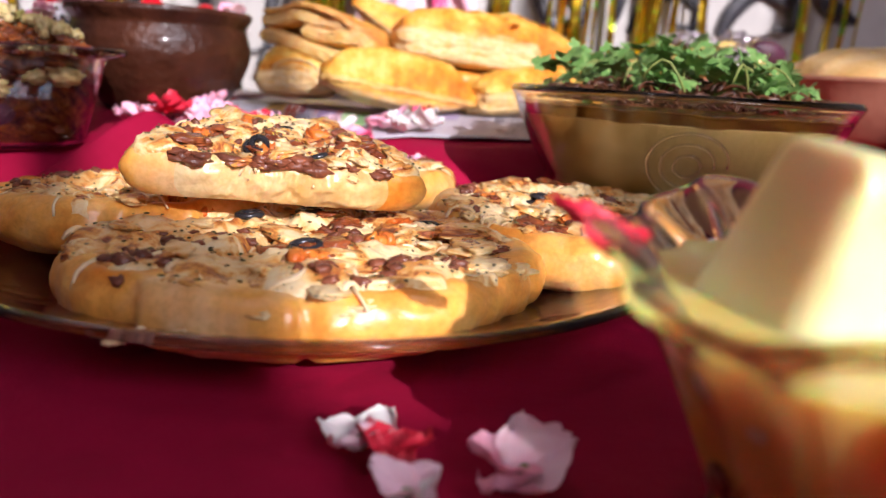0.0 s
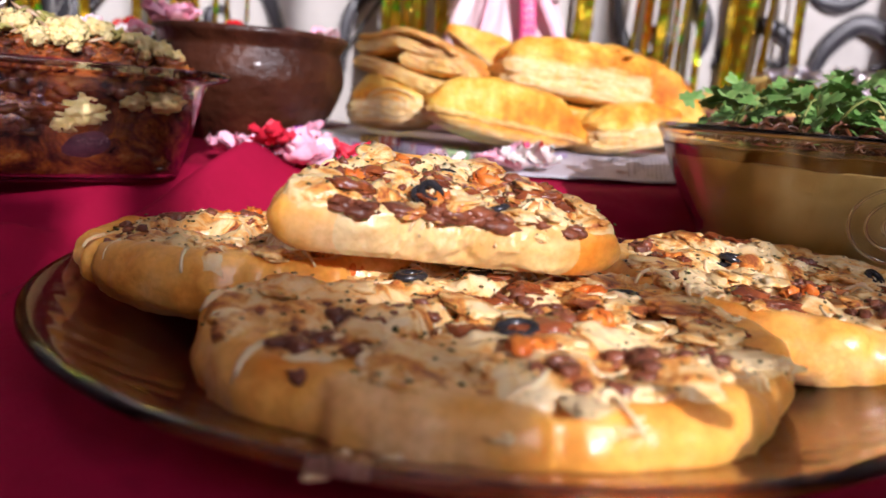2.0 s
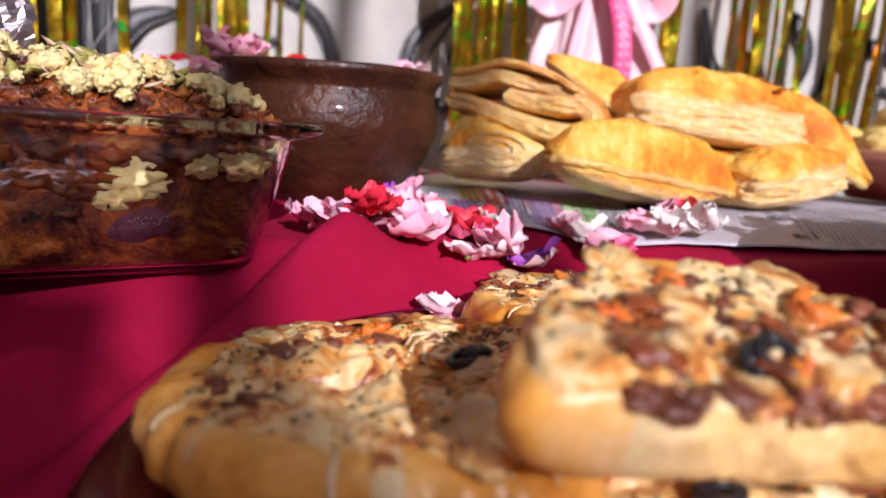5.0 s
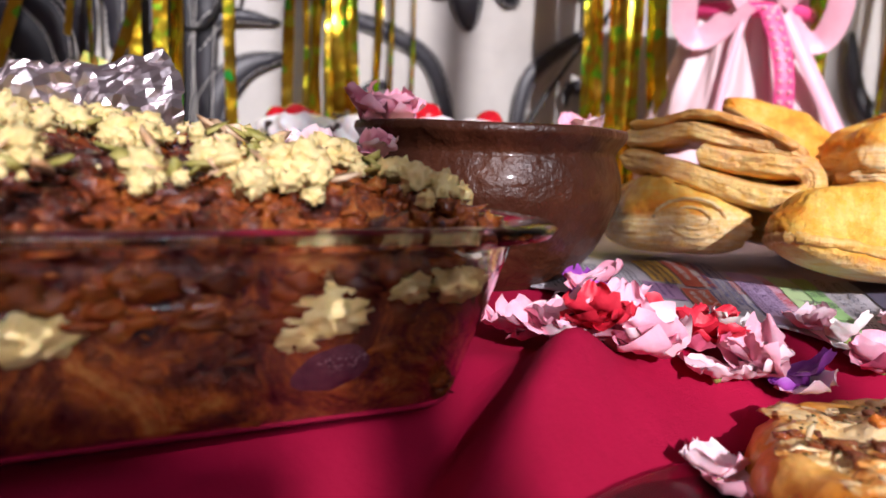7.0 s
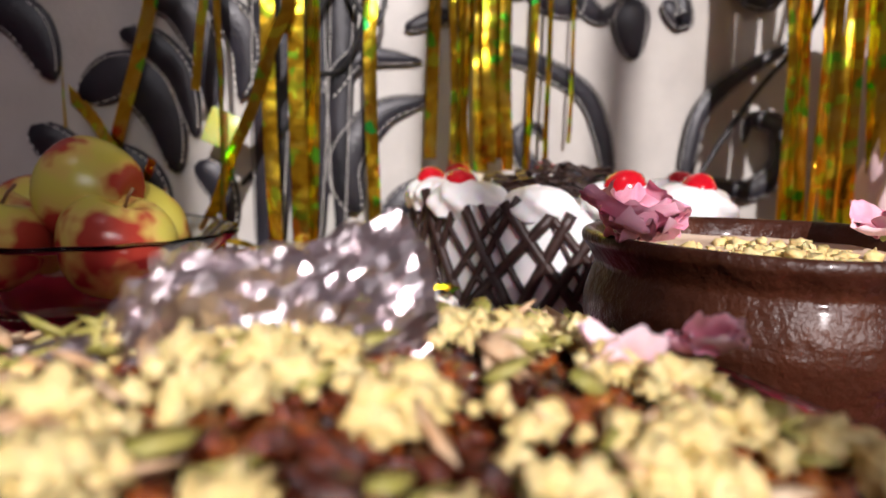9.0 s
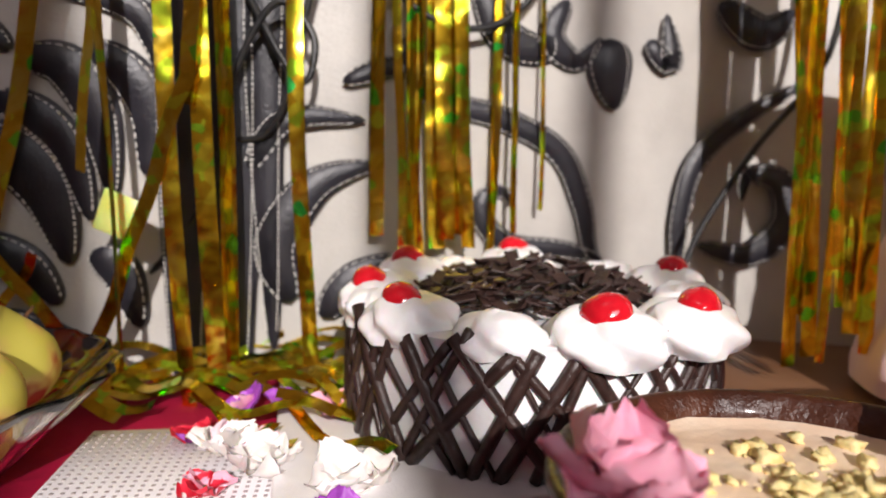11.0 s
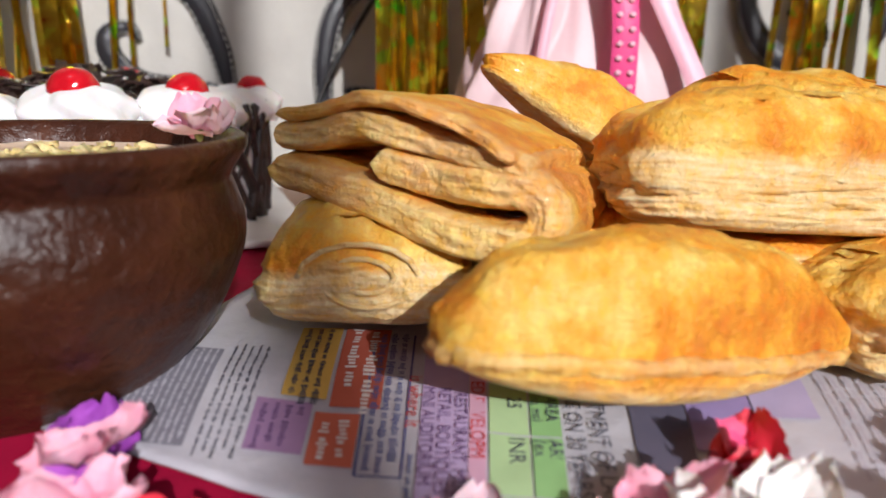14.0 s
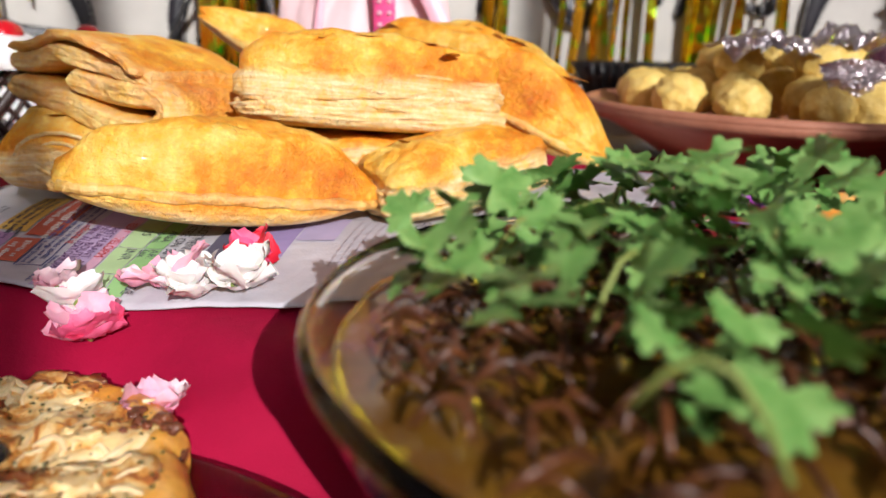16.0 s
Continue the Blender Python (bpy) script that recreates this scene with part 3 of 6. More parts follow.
    def high(x, y):
        return surface(x, y, math.hypot(x, y) / max(1e-6, to_edge(math.atan2(y, x))))

    def spot(edge=0.80):
        a = rng.uniform(0, turn_)
        r = math.sqrt(rng.random()) * edge * to_edge(a)
        x, y = r * math.cos(a), r * math.sin(a)
        return x, y, high(x, y)

    if half:
        fill = Build()
        for k in range(70):
            a = rng.uniform(radians(206), radians(334))
            q = rim(a) * rng.uniform(0.86, 0.985)
            s_ = rng.choice((0.0008, 0.0014, 0.002, 0.0032))
            fill.add(*blob((s_ * 1.5, s_, s_ * 0.6), 0.6, 2.2, k, 2), pose(q * math.cos(a), q * math.sin(a), height * rng.uniform(0.84, 1.0), 0, 0, rng.uniform(-30, 30)))
        part("filling", fill.mesh("filling"), "sausage", t, "brown meat filling at the tear", kind="stuff")
    sauce = Build()
    for k in range(int(7 * pieces)):
        cx, cy, cz = spot(0.84)
        for q in range(5):
            x, y, s = cx + rng.gauss(0, 0.005), cy + rng.gauss(0, 0.003), rng.uniform(0.002, 0.0046)
            sauce.add(*blob((s * 1.3, s, s * 0.3), 0.6, 1.8, seed + k * 5 + q, 3), pose(x, y, high(x, y) + 0.0001, rng.uniform(-10, 10), rng.uniform(-10, 10), rng.uniform(0, 360)))
    part("sauce", sauce.mesh("sauce"), "sauce", t, "dark red-brown sauce", kind="stuff")
    meat = Build()
    for k in range(int(7 * pieces) + 2):
        cx, cy, cz = spot(0.86)
        for q in range(rng.randint(4, 15)):
            s = rng.uniform(0.0008, 0.0028)
            x, y = cx + rng.gauss(0, 0.0042), cy + rng.gauss(0, 0.0042)
            meat.add(*blob((s, s * rng.uniform(0.5, 1), s * 0.6), 0.7, 2.2, seed + k * 9 + q), pose(x, y, high(x, y) + 0.0002, rng.uniform(-20, 20), rng.uniform(-20, 20), rng.uniform(0, 360)))
    part("minced_meat", meat.mesh("minced_meat"), "sausage", t, "brown minced meat", kind="stuff")
    carrot = Build()
    for k in range(int(5 * pieces)):
        x, y, z = spot(0.7)
        for _ in range(5):
            s = rng.uniform(0.0012, 0.003)
            carrot.add(*blob((s * 1.2, s * 0.8, s * 0.6), 0.9, 2.6, seed + k + _), pose(x + rng.uniform(-.003, .003), y + rng.uniform(-.003, .003), z + 0.0008, rng.uniform(-30, 30), rng.uniform(-40, 40), rng.uniform(0, 360)))
    part("fried_topping", carrot.mesh("fried_topping"), "tomato", t, "orange fried bits", kind="stuff")
    cheese = Build()
    for k in range(int(210 * pieces)):
        x, y, z = spot(0.93)
        if nz(x, y, 0, 42, seed + 7) < -0.05:
            continue
        a, n = rng.uniform(0, 6.28), rng.uniform(0.005, 0.015)
        bend = rng.uniform(-1.6, 1.6)
        pts = []
        for q in (0, .2, .4, .6, .8, 1):
            qx, qy = x + n * (q - 0.5) * math.cos(a + bend * q), y + n * (q - 0.5) * math.sin(a + bend * q)
            pts.append((qx, qy, high(qx, qy) - 0.0001))
        cheese.add(*tube(pts, rng.uniform(0.0004, 0.0009), 6, lambda q: 0.5 + 1.4 * q * (1 - q) * 2))
    # a few strands hang over the rim
    for k in range(int(9 * pieces)):
        a = rng.uniform(0, turn_)
        n = rng.uniform(0.004, 0.010)
        pts = [(rim(a) * f * math.cos(a + 0.03 * q), rim(a) * f * math.sin(a + 0.03 * q), height * (0.98 - (0.98 - h) * n * 100)) for q, f, h in ((0, 0.90, 0.99), (0.3, 0.95, 0.94), (0.6, 0.985, 0.84), (0.8, 1.0, 0.74), (1, 1.01, 0.64))]
        cheese.add(*tube(pts, rng.uniform(0.0004, 0.0009), 6, lambda q: 1.1 - 0.5 * q))
    part("grated_cheese", cheese.mesh("grated_cheese"), "shred", t, "white grated cheese shreds", kind="stuff")
    melt = Build()
    for k in range(int(110 * pieces)):
        x, y, z = spot(0.93)
        if nz(x, y, 0, 42, seed + 7) < -0.16:
            continue
        s = rng.choice((0.002, 0.003, 0.0045, 0.006, 0.008))
        melt.add(*blob((s, s * rng.uniform(0.5, 0.95), s * 0.17 + 0.0005), 0.6, 1.9, seed - k, 3), pose(x, y, z - 0.0004, rng.uniform(-10, 10), rng.uniform(-10, 10), rng.uniform(0, 360)))
    part("melted_lump", melt.mesh("melted_lump"), "cheese", t, "creamy lumps of melted cheese", kind="stuff")
    for k in range(max(1, int(4 * pieces))):
        x, y, z = spot(0.6)
        ring_ = [(0.0036 * math.cos(j * 0.45), 0.0026 * math.sin(j * 0.45), 0) for j in range(15)]
        part("olive_slice", mesh("olive_slice", *tube(ring_, 0.0013, 8)), "olive", t, "black olive ring", at=pose(x, y, z + 0.0008, rng.uniform(-25, 25), rng.uniform(-25, 25), rng.uniform(0, 360)))
    fleck = Build()
    for k in range(int(240 * pieces)):
        x, y, z = spot(0.97)
        s = rng.uniform(0.0003, 0.0007)
        fleck.add(*blob((s * 1.5, s, s * 0.6), 0.3, 2, k, 1), pose(x, y, z + 0.0005, 0, 0, rng.uniform(0, 360)))
    part("dried_herb", fleck.mesh("dried_herb"), "herb", t, "dried herb flecks", kind="stuff")
    return t


def wide(m, sx, sy):
    return m @ Matrix.Diagonal((sx, sy, 1, 1))


glass_plate()
pizza(0.068, wide(pose(-0.042, 0.241, 0.0085, 0, 0, 5), 1.15, 1.04), "thick golden pizza topped with cheese, meat and olives", 1, cuts=((62, 0.004), (150, -0.012)))
pizza(0.061, pose(-0.121, 0.304, 0.0115, -3, 2, 70), "golden pizza with pale cheese and herb flecks beside the others", 2, pieces=0.8, cuts=((30, 0.003), (-65, -0.01)))
pizza(0.060, pose(0.060, 0.300, 0.0125, 0, -3, 130), "golden pizza with browned topping and herbs on the plate", 3, cuts=((20, 0.004),))
pizza(0.062, pose(-0.052, 0.388, 0.0145, 3, 0, 200), "golden pizza with meat bits behind the others on the plate", 4, cuts=((100, 0.0), (10, 0.004)))
pizza(0.056, wide(pose(-0.058, 0.269, 0.0400, 12, 4, 17), 0.95, 1.0), "torn half pizza lying on top of the other pizzas", 5, half=True, height=0.0165)


# ---- halwa dish ----
DISH = pose(-0.303, 0.3915, 0.033, 0, 0, 36)


def halwa_dish():
    t = thing("baking_dish", DISH, "rectangular clear glass dish heaped with brown halwa", "dish")

    def outline(hx, hy, r, z, n=12):
        out = []
        for cx, cy, a in ((hx - r, hy - r, 0), (-hx + r, hy - r, 90), (-hx + r, -hy + r, 180), (hx - r, -hy + r, 270)):
            for k in range(n):
                w = radians(a + 90 * k / (n - 1))
                out.append((cx + r * math.cos(w), cy + r * math.sin(w), z))
        return out

    rings = [outline(0.094, 0.060, 0.024, 0.0), outline(0.098, 0.064, 0.026, 0.002), outline(0.110, 0.075, 0.028, 0.047), outline(0.118, 0.083, 0.030, 0.0495), outline(0.1195, 0.0845, 0.031, 0.052),
             outline(0.118, 0.083, 0.030, 0.0535), outline(0.109, 0.074, 0.027, 0.053), outline(0.106, 0.071, 0.026, 0.048), outline(0.095, 0.061, 0.024, 0.004), outline(0.09, 0.056, 0.022, 0.003)]
    v = [q for r in rings for q in r]
    n = len(rings[0])
    f = grid_faces(len(rings), n, True) + [tuple(range(n))[::-1], tuple((len(rings) - 1) * n + j for j in range(n))]
    part("glass_body", mesh("baking_dish", v, f), "glass", t, "clear glass with a wide flat rim")
    # the heap: a lumpy block that swells above the rim
    rng = random.Random(11)
    v = []
    levels = [(0.92, 0.0035), (1.0, 0.006), (1.0, 0.022), (1.0, 0.036), (0.99, 0.045), (0.95, 0.050), (0.86, 0.0545), (0.72, 0.060), (0.55, 0.064), (0.36, 0.067), (0.15, 0.068), (0.0, 0.068)]
    base = outline(0.1, 0.066, 0.024, 0.0, 26)
    for s, z in levels:
        grow = 0.93 + 0.11 * min(1, z / 0.047)
        for q in base:
            lump = 1 + (0.045 * nz(q[0], q[1], z, 70, 2) + 0.02 * nz(q[0], q[1], z, 190, 3)) * (1 if z > 0.045 else 0.0)
            press = 1.025 if z < 0.046 else 0.985
            v.append((q[0] * s * grow * lump * press, q[1] * s * grow * lump * press, z + (0.006 * nz(q[0] * s, q[1] * s, z, 55, 5) + 0.003 * nz(q[0] * s, q[1] * s, z, 150, 6) if z > 0.05 else 0)))
    part("halwa", mesh("halwa", v, grid_faces(len(levels), len(base), True)), "halwa", t, "sticky brown carrot halwa")

    def top(x, y):
        e = max(abs(x) / 0.104, abs(y) / 0.070)
        return 0.068 - 0.021 * e ** 2

    lumps, milk, seeds, nuts, white = Build(), Build(), Build(), Build(), Build()
    for k in range(2200):
        x, y = rng.uniform(-0.102, 0.102), rng.uniform(-0.069, 0.069)
        s = rng.choice((0.0008, 0.0012, 0.0020, 0.0032))
        lumps.add(*blob((s * rng.uniform(0.8, 1.8), s * rng.uniform(0.5, 1), s * 0.8), 1.1, 2.8, k, 1 if s < 0.0015 else 2), pose(x, y, top(x, y) + 0.003, 0, 0, rng.uniform(0, 360)))
    part("halwa_crumb", lumps.mesh("halwa_crumb"), "halwa", t, kind="stuff")
    for clump in range(84):
        # crumbled milk solids lie in clumps along the heap
        cx, cy = rng.uniform(-0.098, 0.09), rng.gauss(-0.022, 0.024)
        for k in range(rng.randint(4, 12)):
            x, y = cx + rng.gauss(0, 0.0042), cy + rng.gauss(0, 0.0042)
            if abs(y) > 0.064 or abs(x) > 0.1:
                continue
            s = rng.choice((0.0007, 0.0010, 0.0014, 0.0019, 0.0026, 0.0036)) * rng.uniform(0.8, 1.25)
            milk.add(*blob((s * rng.uniform(0.8, 1.4), s * rng.uniform(.7, 1), s * 0.9), 0.9, 2.6, k + clump * 3, 1 if s < 0.001 else 2 if s < 0.002 else 3), pose(x, y, top(x, y) + s * 0.6 + 0.0046 + 0.0026 * rng.random(), rng.uniform(0, 90), 0, rng.uniform(0, 360)))
    part("milk_crumble", milk.mesh("milk_crumble"), "khoya", t, "pale yellow crumbled milk solids", kind="stuff")
    sliver = [(-1, 0, 0), (-0.5, 0.32, 0.05), (0.2, 0.36, 0.05), (1, 0, 0), (0.2, -0.30, 0.0), (-0.5, -0.28, 0.0), (-0.5, 0.3, -.12), (0.2, 0.34, -.12), (0.2, -0.28, -.14), (-0.5, -0.26, -.14)]
    sf = [(0, 5, 4, 3, 2, 1), (0, 1, 6), (1, 2, 7, 6), (2, 3, 7), (3, 4, 8), (4, 5, 9, 8), (5, 0, 9), (0, 6, 7, 3, 8, 9)]
    for k in range(210):
        x, y = rng.uniform(-0.095, 0.095), rng.uniform(-0.055, 0.06)
        s = rng.uniform(0.005, 0.008)
        (seeds if k % 2 else nuts).add([(p[0] * s, p[1] * s, p[2] * s) for p in sliver], sf, pose(x, y, top(x, y) + 0.0085, rng.uniform(-50, 50), rng.uniform(-35, 35), rng.uniform(0, 360)))
    part("slivered_pistachio", seeds.mesh("slivered_pistachio"), "pistachio", t, "green pistachio slivers", kind="stuff")
    part("flaked_almond", nuts.mesh("flaked_almond"), "almond", t, "brown almond flakes", kind="stuff")
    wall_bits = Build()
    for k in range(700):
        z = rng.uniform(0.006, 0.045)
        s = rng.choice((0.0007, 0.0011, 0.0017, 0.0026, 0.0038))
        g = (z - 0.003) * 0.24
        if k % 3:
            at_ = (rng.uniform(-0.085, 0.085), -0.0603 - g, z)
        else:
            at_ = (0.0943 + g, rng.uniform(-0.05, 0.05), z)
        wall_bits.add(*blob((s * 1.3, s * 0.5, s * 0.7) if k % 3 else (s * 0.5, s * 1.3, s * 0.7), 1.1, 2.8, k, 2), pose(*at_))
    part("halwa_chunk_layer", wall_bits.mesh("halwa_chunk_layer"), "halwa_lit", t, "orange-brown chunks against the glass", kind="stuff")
    # pale clots and one date pressed against the glass
    for x, z, s in ((0.053, 0.034, 0.0105), (0.046, 0.027, 0.006), (0.074, 0.038, 0.006), (0.088, 0.039, 0.008), (-0.012, 0.032, 0.009), (-0.03, 0.030, 0.005), (-0.080, 0.033, 0.008)):
        white.add(*blob((s * 1.05, 0.0042, s * 0.66), 0.45, 2.4, x * 99, 4), pose(x * 0.96, -0.0640 - (z - 0.02) * 0.22, z))
    for y, z, s in ((-0.035, 0.037, 0.008), (0.0, 0.035, 0.009), (0.03, 0.037, 0.007)):
        white.add(*blob((0.004, s * 1.0, s * 0.6), 0.45, 2.4, y * 99, 4), pose(0.0985 + (z - 0.02) * 0.22, y, z))
    part("milk_clot", white.mesh("milk_clot"), "khoya", t, "pale clots seen through the glass", kind="stuff")
    part("date", mesh("date", *blob((0.014, 0.006, 0.0075), 0.12, 1.5, 3, 3)), "date", t, "dark glossy date behind the glass", at=pose(0.053, -0.0618, 0.019, 0, -14, 0))
    # pale glossy beads added to give the date its tiny highlights
    beads = Build()
    for k in range(170):
        a, r = rng.uniform(0, 6.28), math.sqrt(rng.random()) * 0.86
        x, z = 0.0125 * r * math.cos(a), 0.0060 * r * math.sin(a)
        beads.add(*blob((0.00036, 0.00030, 0.00036), 0.1, 1, k, 1), pose(0.053 + x, -0.0618 - 0.0060 * math.sqrt(1 - r * r) + 0.0001, 0.019 + z + x * 0.24))
    part("date_glint", beads.mesh("date_glint"), "glint", t, "tiny glossy beads that stand for glints on the date", kind="stuff")


halwa_dish()


def foil_sheet(name, label, size, at, seed, bend=60):
    """A small crumpled sheet of silver foil."""
    n = 40
    rng_ = random.Random(seed)
    v = []
    for i in range(n):
        for j in range(n):
            x, y = (i / (n - 1) - 0.5) * 2, (j / (n - 1) - 0.5) * 2
            w = 1 + 0.30 * nz(x, y, 0, 1.5, seed)
            z = 0.30 * nz(x, y, 0, 1.1, seed) + 0.22 * abs(nz(x, y, 0, 2.3, seed + 1)) + 0.12 * abs(nz(x, y, 0, 5, seed + 2)) - bend / 200 * x * x + 0.07 * abs(nz(x, y, 0, 10, seed + 4)) + rng_.uniform(-0.004, 0.004)
            v.append(((x + rng_.uniform(-.014, .014)) * size[0] * w, (y + rng_.uniform(-.014, .014)) * size[1] * w, z * size[0]))
    t = part(name, mesh(name, v, grid_faces(n, n), False), "foil", None, label, at=at)
    t["category"] = "foil"
    mod = t.modifiers.new("thickness", "SOLIDIFY")
    mod.thickness = 0.0003
    return t


foil_sheet("foil", "crumpled silver foil lying on the halwa", (0.037, 0.026), pose(-0.310, 0.380, 0.099, 50, -20, 24), 3)


# ---- clay bowl of pudding ----
def clay_bowl():
    t = thing("clay_bowl", pose(-0.202, 0.545, 0.043) @ Matrix.Diagonal((1.045, 1.045, 1.07, 1)), "dark brown glazed clay bowl full of pale pudding", "bowl")
    out = [(0.0, 0.0), (0.030, 0.0), (0.036, 0.003), (0.049, 0.018), (0.0575, 0.036), (0.0588, 0.046), (0.0565, 0.0545), (0.0555, 0.058), (0.0580, 0.0625), (0.0600, 0.0655), (0.0594, 0.0682), (0.0568, 0.0684), (0.0545, 0.066), (0.0525, 0.060), (0.0535, 0.046), (0.046, 0.022), (0.0, 0.006)]

    def hand(a, r, z):
        return r * (1 + 0.008 * nz(math.cos(a), math.sin(a), z * 20, 1.2, 4)), z + 0.0008 * nz(math.cos(a), math.sin(a), 0, 1.5, 9)

    part("bowl_body", mesh("clay_bowl", *lathe(smooth_profile(out, 5), 96, hand)), "clay", t)
    rows, cols = 24, 80
    v = []
    for i in range(rows):
        r = 0.0538 * i / (rows - 1)
        for j in range(cols):
            a = 2 * math.pi * j / cols
            x, y = r * math.cos(a), r * math.sin(a)
            v.append((x, y, 0.0605 + 0.0008 * nz(x, y, 0, 60) + 0.0005 * nz(x, y, 0, 150) + 0.0015 * ease((r - 0.048) / 0.006)))
    part("pudding", mesh("pudding", v, grid_faces(rows, cols, True)), "pudding", t, "pale pinkish milk pudding")
    rng = random.Random(5)
    b = Build()
    for k in range(150):
        x, y = rng.gauss(0.006, 0.014), rng.gauss(0.004, 0.013)
        if math.hypot(x, y) > 0.047:
            continue
        s = rng.choice((0.0006, 0.0009, 0.0014, 0.0021, 0.0028))
        b.add(*blob((s * 1.2, s, s * 0.8), 1.0, 2.6, k, 1 if s < 0.001 else 2), pose(x, y, 0.0608 + s * 0.3, 0, 0, rng.uniform(0, 360)))
    part("milk_crumble", b.mesh("milk_crumble"), "khoya", t, "pale yellow crumbs on the pudding", kind="stuff")


clay_bowl()


# ---- puffs on newspaper ----
def newspaper():
    t = thing("newspaper", pose(0, 0, 0), "printed newspaper sheet spread under the pastry puffs", "newspaper")
    p00, p10, p11, p01 = Vector((-0.178, 0.512)), Vector((0.112, 0.500)), Vector((0.192, 0.715)), Vector((-0.150, 0.715))

    def crease(x, y):
        return 0.0016 * nz(x, y, 0, 24, 3) + 0.0009 * abs(nz(x, y, 0, 55, 6))

    def at(u, v_, lift=0.0):
        q = p00 * (1 - u) * (1 - v_) + p10 * u * (1 - v_) + p11 * u * v_ + p01 * (1 - u) * v_
        # the right side of the front edge runs back
        q = q + Vector((0.0, -0.024)) * math.sin(u * math.pi) * (1 - v_) ** 2
        z = cloth_height(q.x, q.y) + 0.003 + crease(q.x, q.y) + lift
        return (q.x, q.y, z)

    n = 70
    v = [at(i / (n - 1), j / (n - 1)) for j in range(n) for i in range(n)]
    sheet = part("sheet", mesh("newspaper", v, grid_faces(n, n)), "paper", t, "grey-white newsprint")
    sheet.modifiers.new("thickness", "SOLIDIFY").thickness = 0.0007

    ink = printed("grey_ink", (0.07, 0.07, 0.10))
    red_ink, blue_ink, plum_ink = printed("red_ink", (0.52, 0.05, 0.05)), printed("blue_ink", (0.09, 0.10, 0.26)), printed("plum_ink", (0.14, 0.07, 0.18))

    def page(s, y, lift):
        """A place on the printed page: columns fan out a little from the front edge."""
        x = s + (s + 0.045) * 1.9 * (y - 0.50)
        z = cloth_height(x, y) + 0.003 + crease(x, y) + lift
        return (x, y, z)

    def block(s0, s1, y0, y1, c, name="printed_block"):
        k = 9
        q = [page(s0 + (s1 - s0) * i / (k - 1), y0 + (y1 - y0) * j / (k - 1), 0.0006) for j in range(k) for i in range(k)]
        part(name, mesh(name, q, grid_faces(k, k)), c, t)

    block(-0.159, -0.139, 0.507, 0.556, printed("dark_print", (0.20, 0.19, 0.23)))
    block(-0.1255, -0.1115, 0.509, 0.530, printed("mauve_print", (0.34, 0.20, 0.36)))
    block(-0.1105, -0.0995, 0.506, 0.5265, printed("red_print", (0.52, 0.12, 0.07)))
    block(-0.1200, -0.1085, 0.532, 0.576, printed("ochre_print", (0.60, 0.38, 0.08)))
    block(-0.1075, -0.0950, 0.529, 0.576, printed("rust_print", (0.46, 0.10, 0.06)))
    block(-0.0850, -0.0735, 0.488, 0.560, printed("lilac_print", (0.44, 0.33, 0.52)))
    block(-0.0733, -0.0692, 0.486, 0.560, printed("rose_print", (0.60, 0.34, 0.46)))
    for y0, y1 in ((0.488, 0.5005), (0.5012, 0.5225), (0.5232, 0.560)):
        block(-0.0685, -0.0592, y0, y1, printed("green_print", (0.42, 0.58, 0.30)))
        block(-0.0586, -0.0515, y0, y1, printed("deep_green_print", (0.28, 0.50, 0.20)))
    block(-0.035, -0.022, 0.506, 0.560, printed("slate_print", (0.11, 0.10, 0.15)))
    block(-0.0215, -0.006, 0.520, 0.560, printed("violet_print", (0.30, 0.23, 0.44)))
    block(-0.0055, 0.009, 0.535, 0.560, printed("pale_violet_print", (0.42, 0.36, 0.54)))
    block(0.118, 0.150, 0.600, 0.668, printed("photo_print", (0.12, 0.11, 0.12)))
    for s0, s1 in ((-0.0990, -0.0984), (-0.0886, -0.0880)):
        block(s0, s1, 0.503, 0.572, blue_ink, "printed_rule")
    block(-0.0984, -0.0886, 0.503, 0.5036, blue_ink, "printed_rule")
    block(0.0462, 0.0467, 0.494, 0.590, ink, "printed_rule"), block(0.0467, 0.085, 0.494, 0.4945, ink, "printed_rule")
    rng = random.Random(2)

    def lines(s0, s1, y0, y1, pitch, c, wide_=0.5, name="small_print"):
        """Lines of small print that cannot be read: words as rows of short strokes."""
        b = Build()
        s = s0 + pitch / 2
        while s < s1:
            y, stop = y1 - rng.uniform(0, 0.002), y0 + rng.choice((0, 0, 0, 0.004, 0.012))
            while y > stop:
                for _ in range(rng.randint(2, 9)):
                    w = pitch * wide_ * rng.choice((0.7, 0.7, 0.8, 1.2))
                    h = pitch * rng.uniform(0.16, 0.34)
                    o = pitch * rng.uniform(-0.04, 0.04)
                    b.add([page(s + o + ds, y - dy, 0.0009) for dy in (0, h) for ds in (-w / 2, w / 2)], [(0, 1, 3, 2)])
                    y -= h + pitch * 0.14
                y -= pitch * 0.34
            s += pitch
        part(name, b.mesh(name, False), c, t, kind="stuff")

    lines(-0.172, -0.1595, 0.512, 0.56, 0.0021, ink), lines(-0.1585, -0.1395, 0.508, 0.555, 0.0019, printed("pale_ink", (0.50, 0.48, 0.54)))
    lines(-0.137, -0.1265, 0.504, 0.56, 0.0022, ink, 0.4)
    lines(-0.1245, -0.1125, 0.511, 0.528, 0.0030, plum_ink), lines(-0.1095, -0.1005, 0.510, 0.5235, 0.0044, printed("white_ink", (0.7, 0.66, 0.64)))
    lines(-0.1190, -0.1095, 0.534, 0.575, 0.0030, ink), lines(-0.1065, -0.0960, 0.533, 0.575, 0.0050, printed("white_ink", (0.7, 0.66, 0.64)))
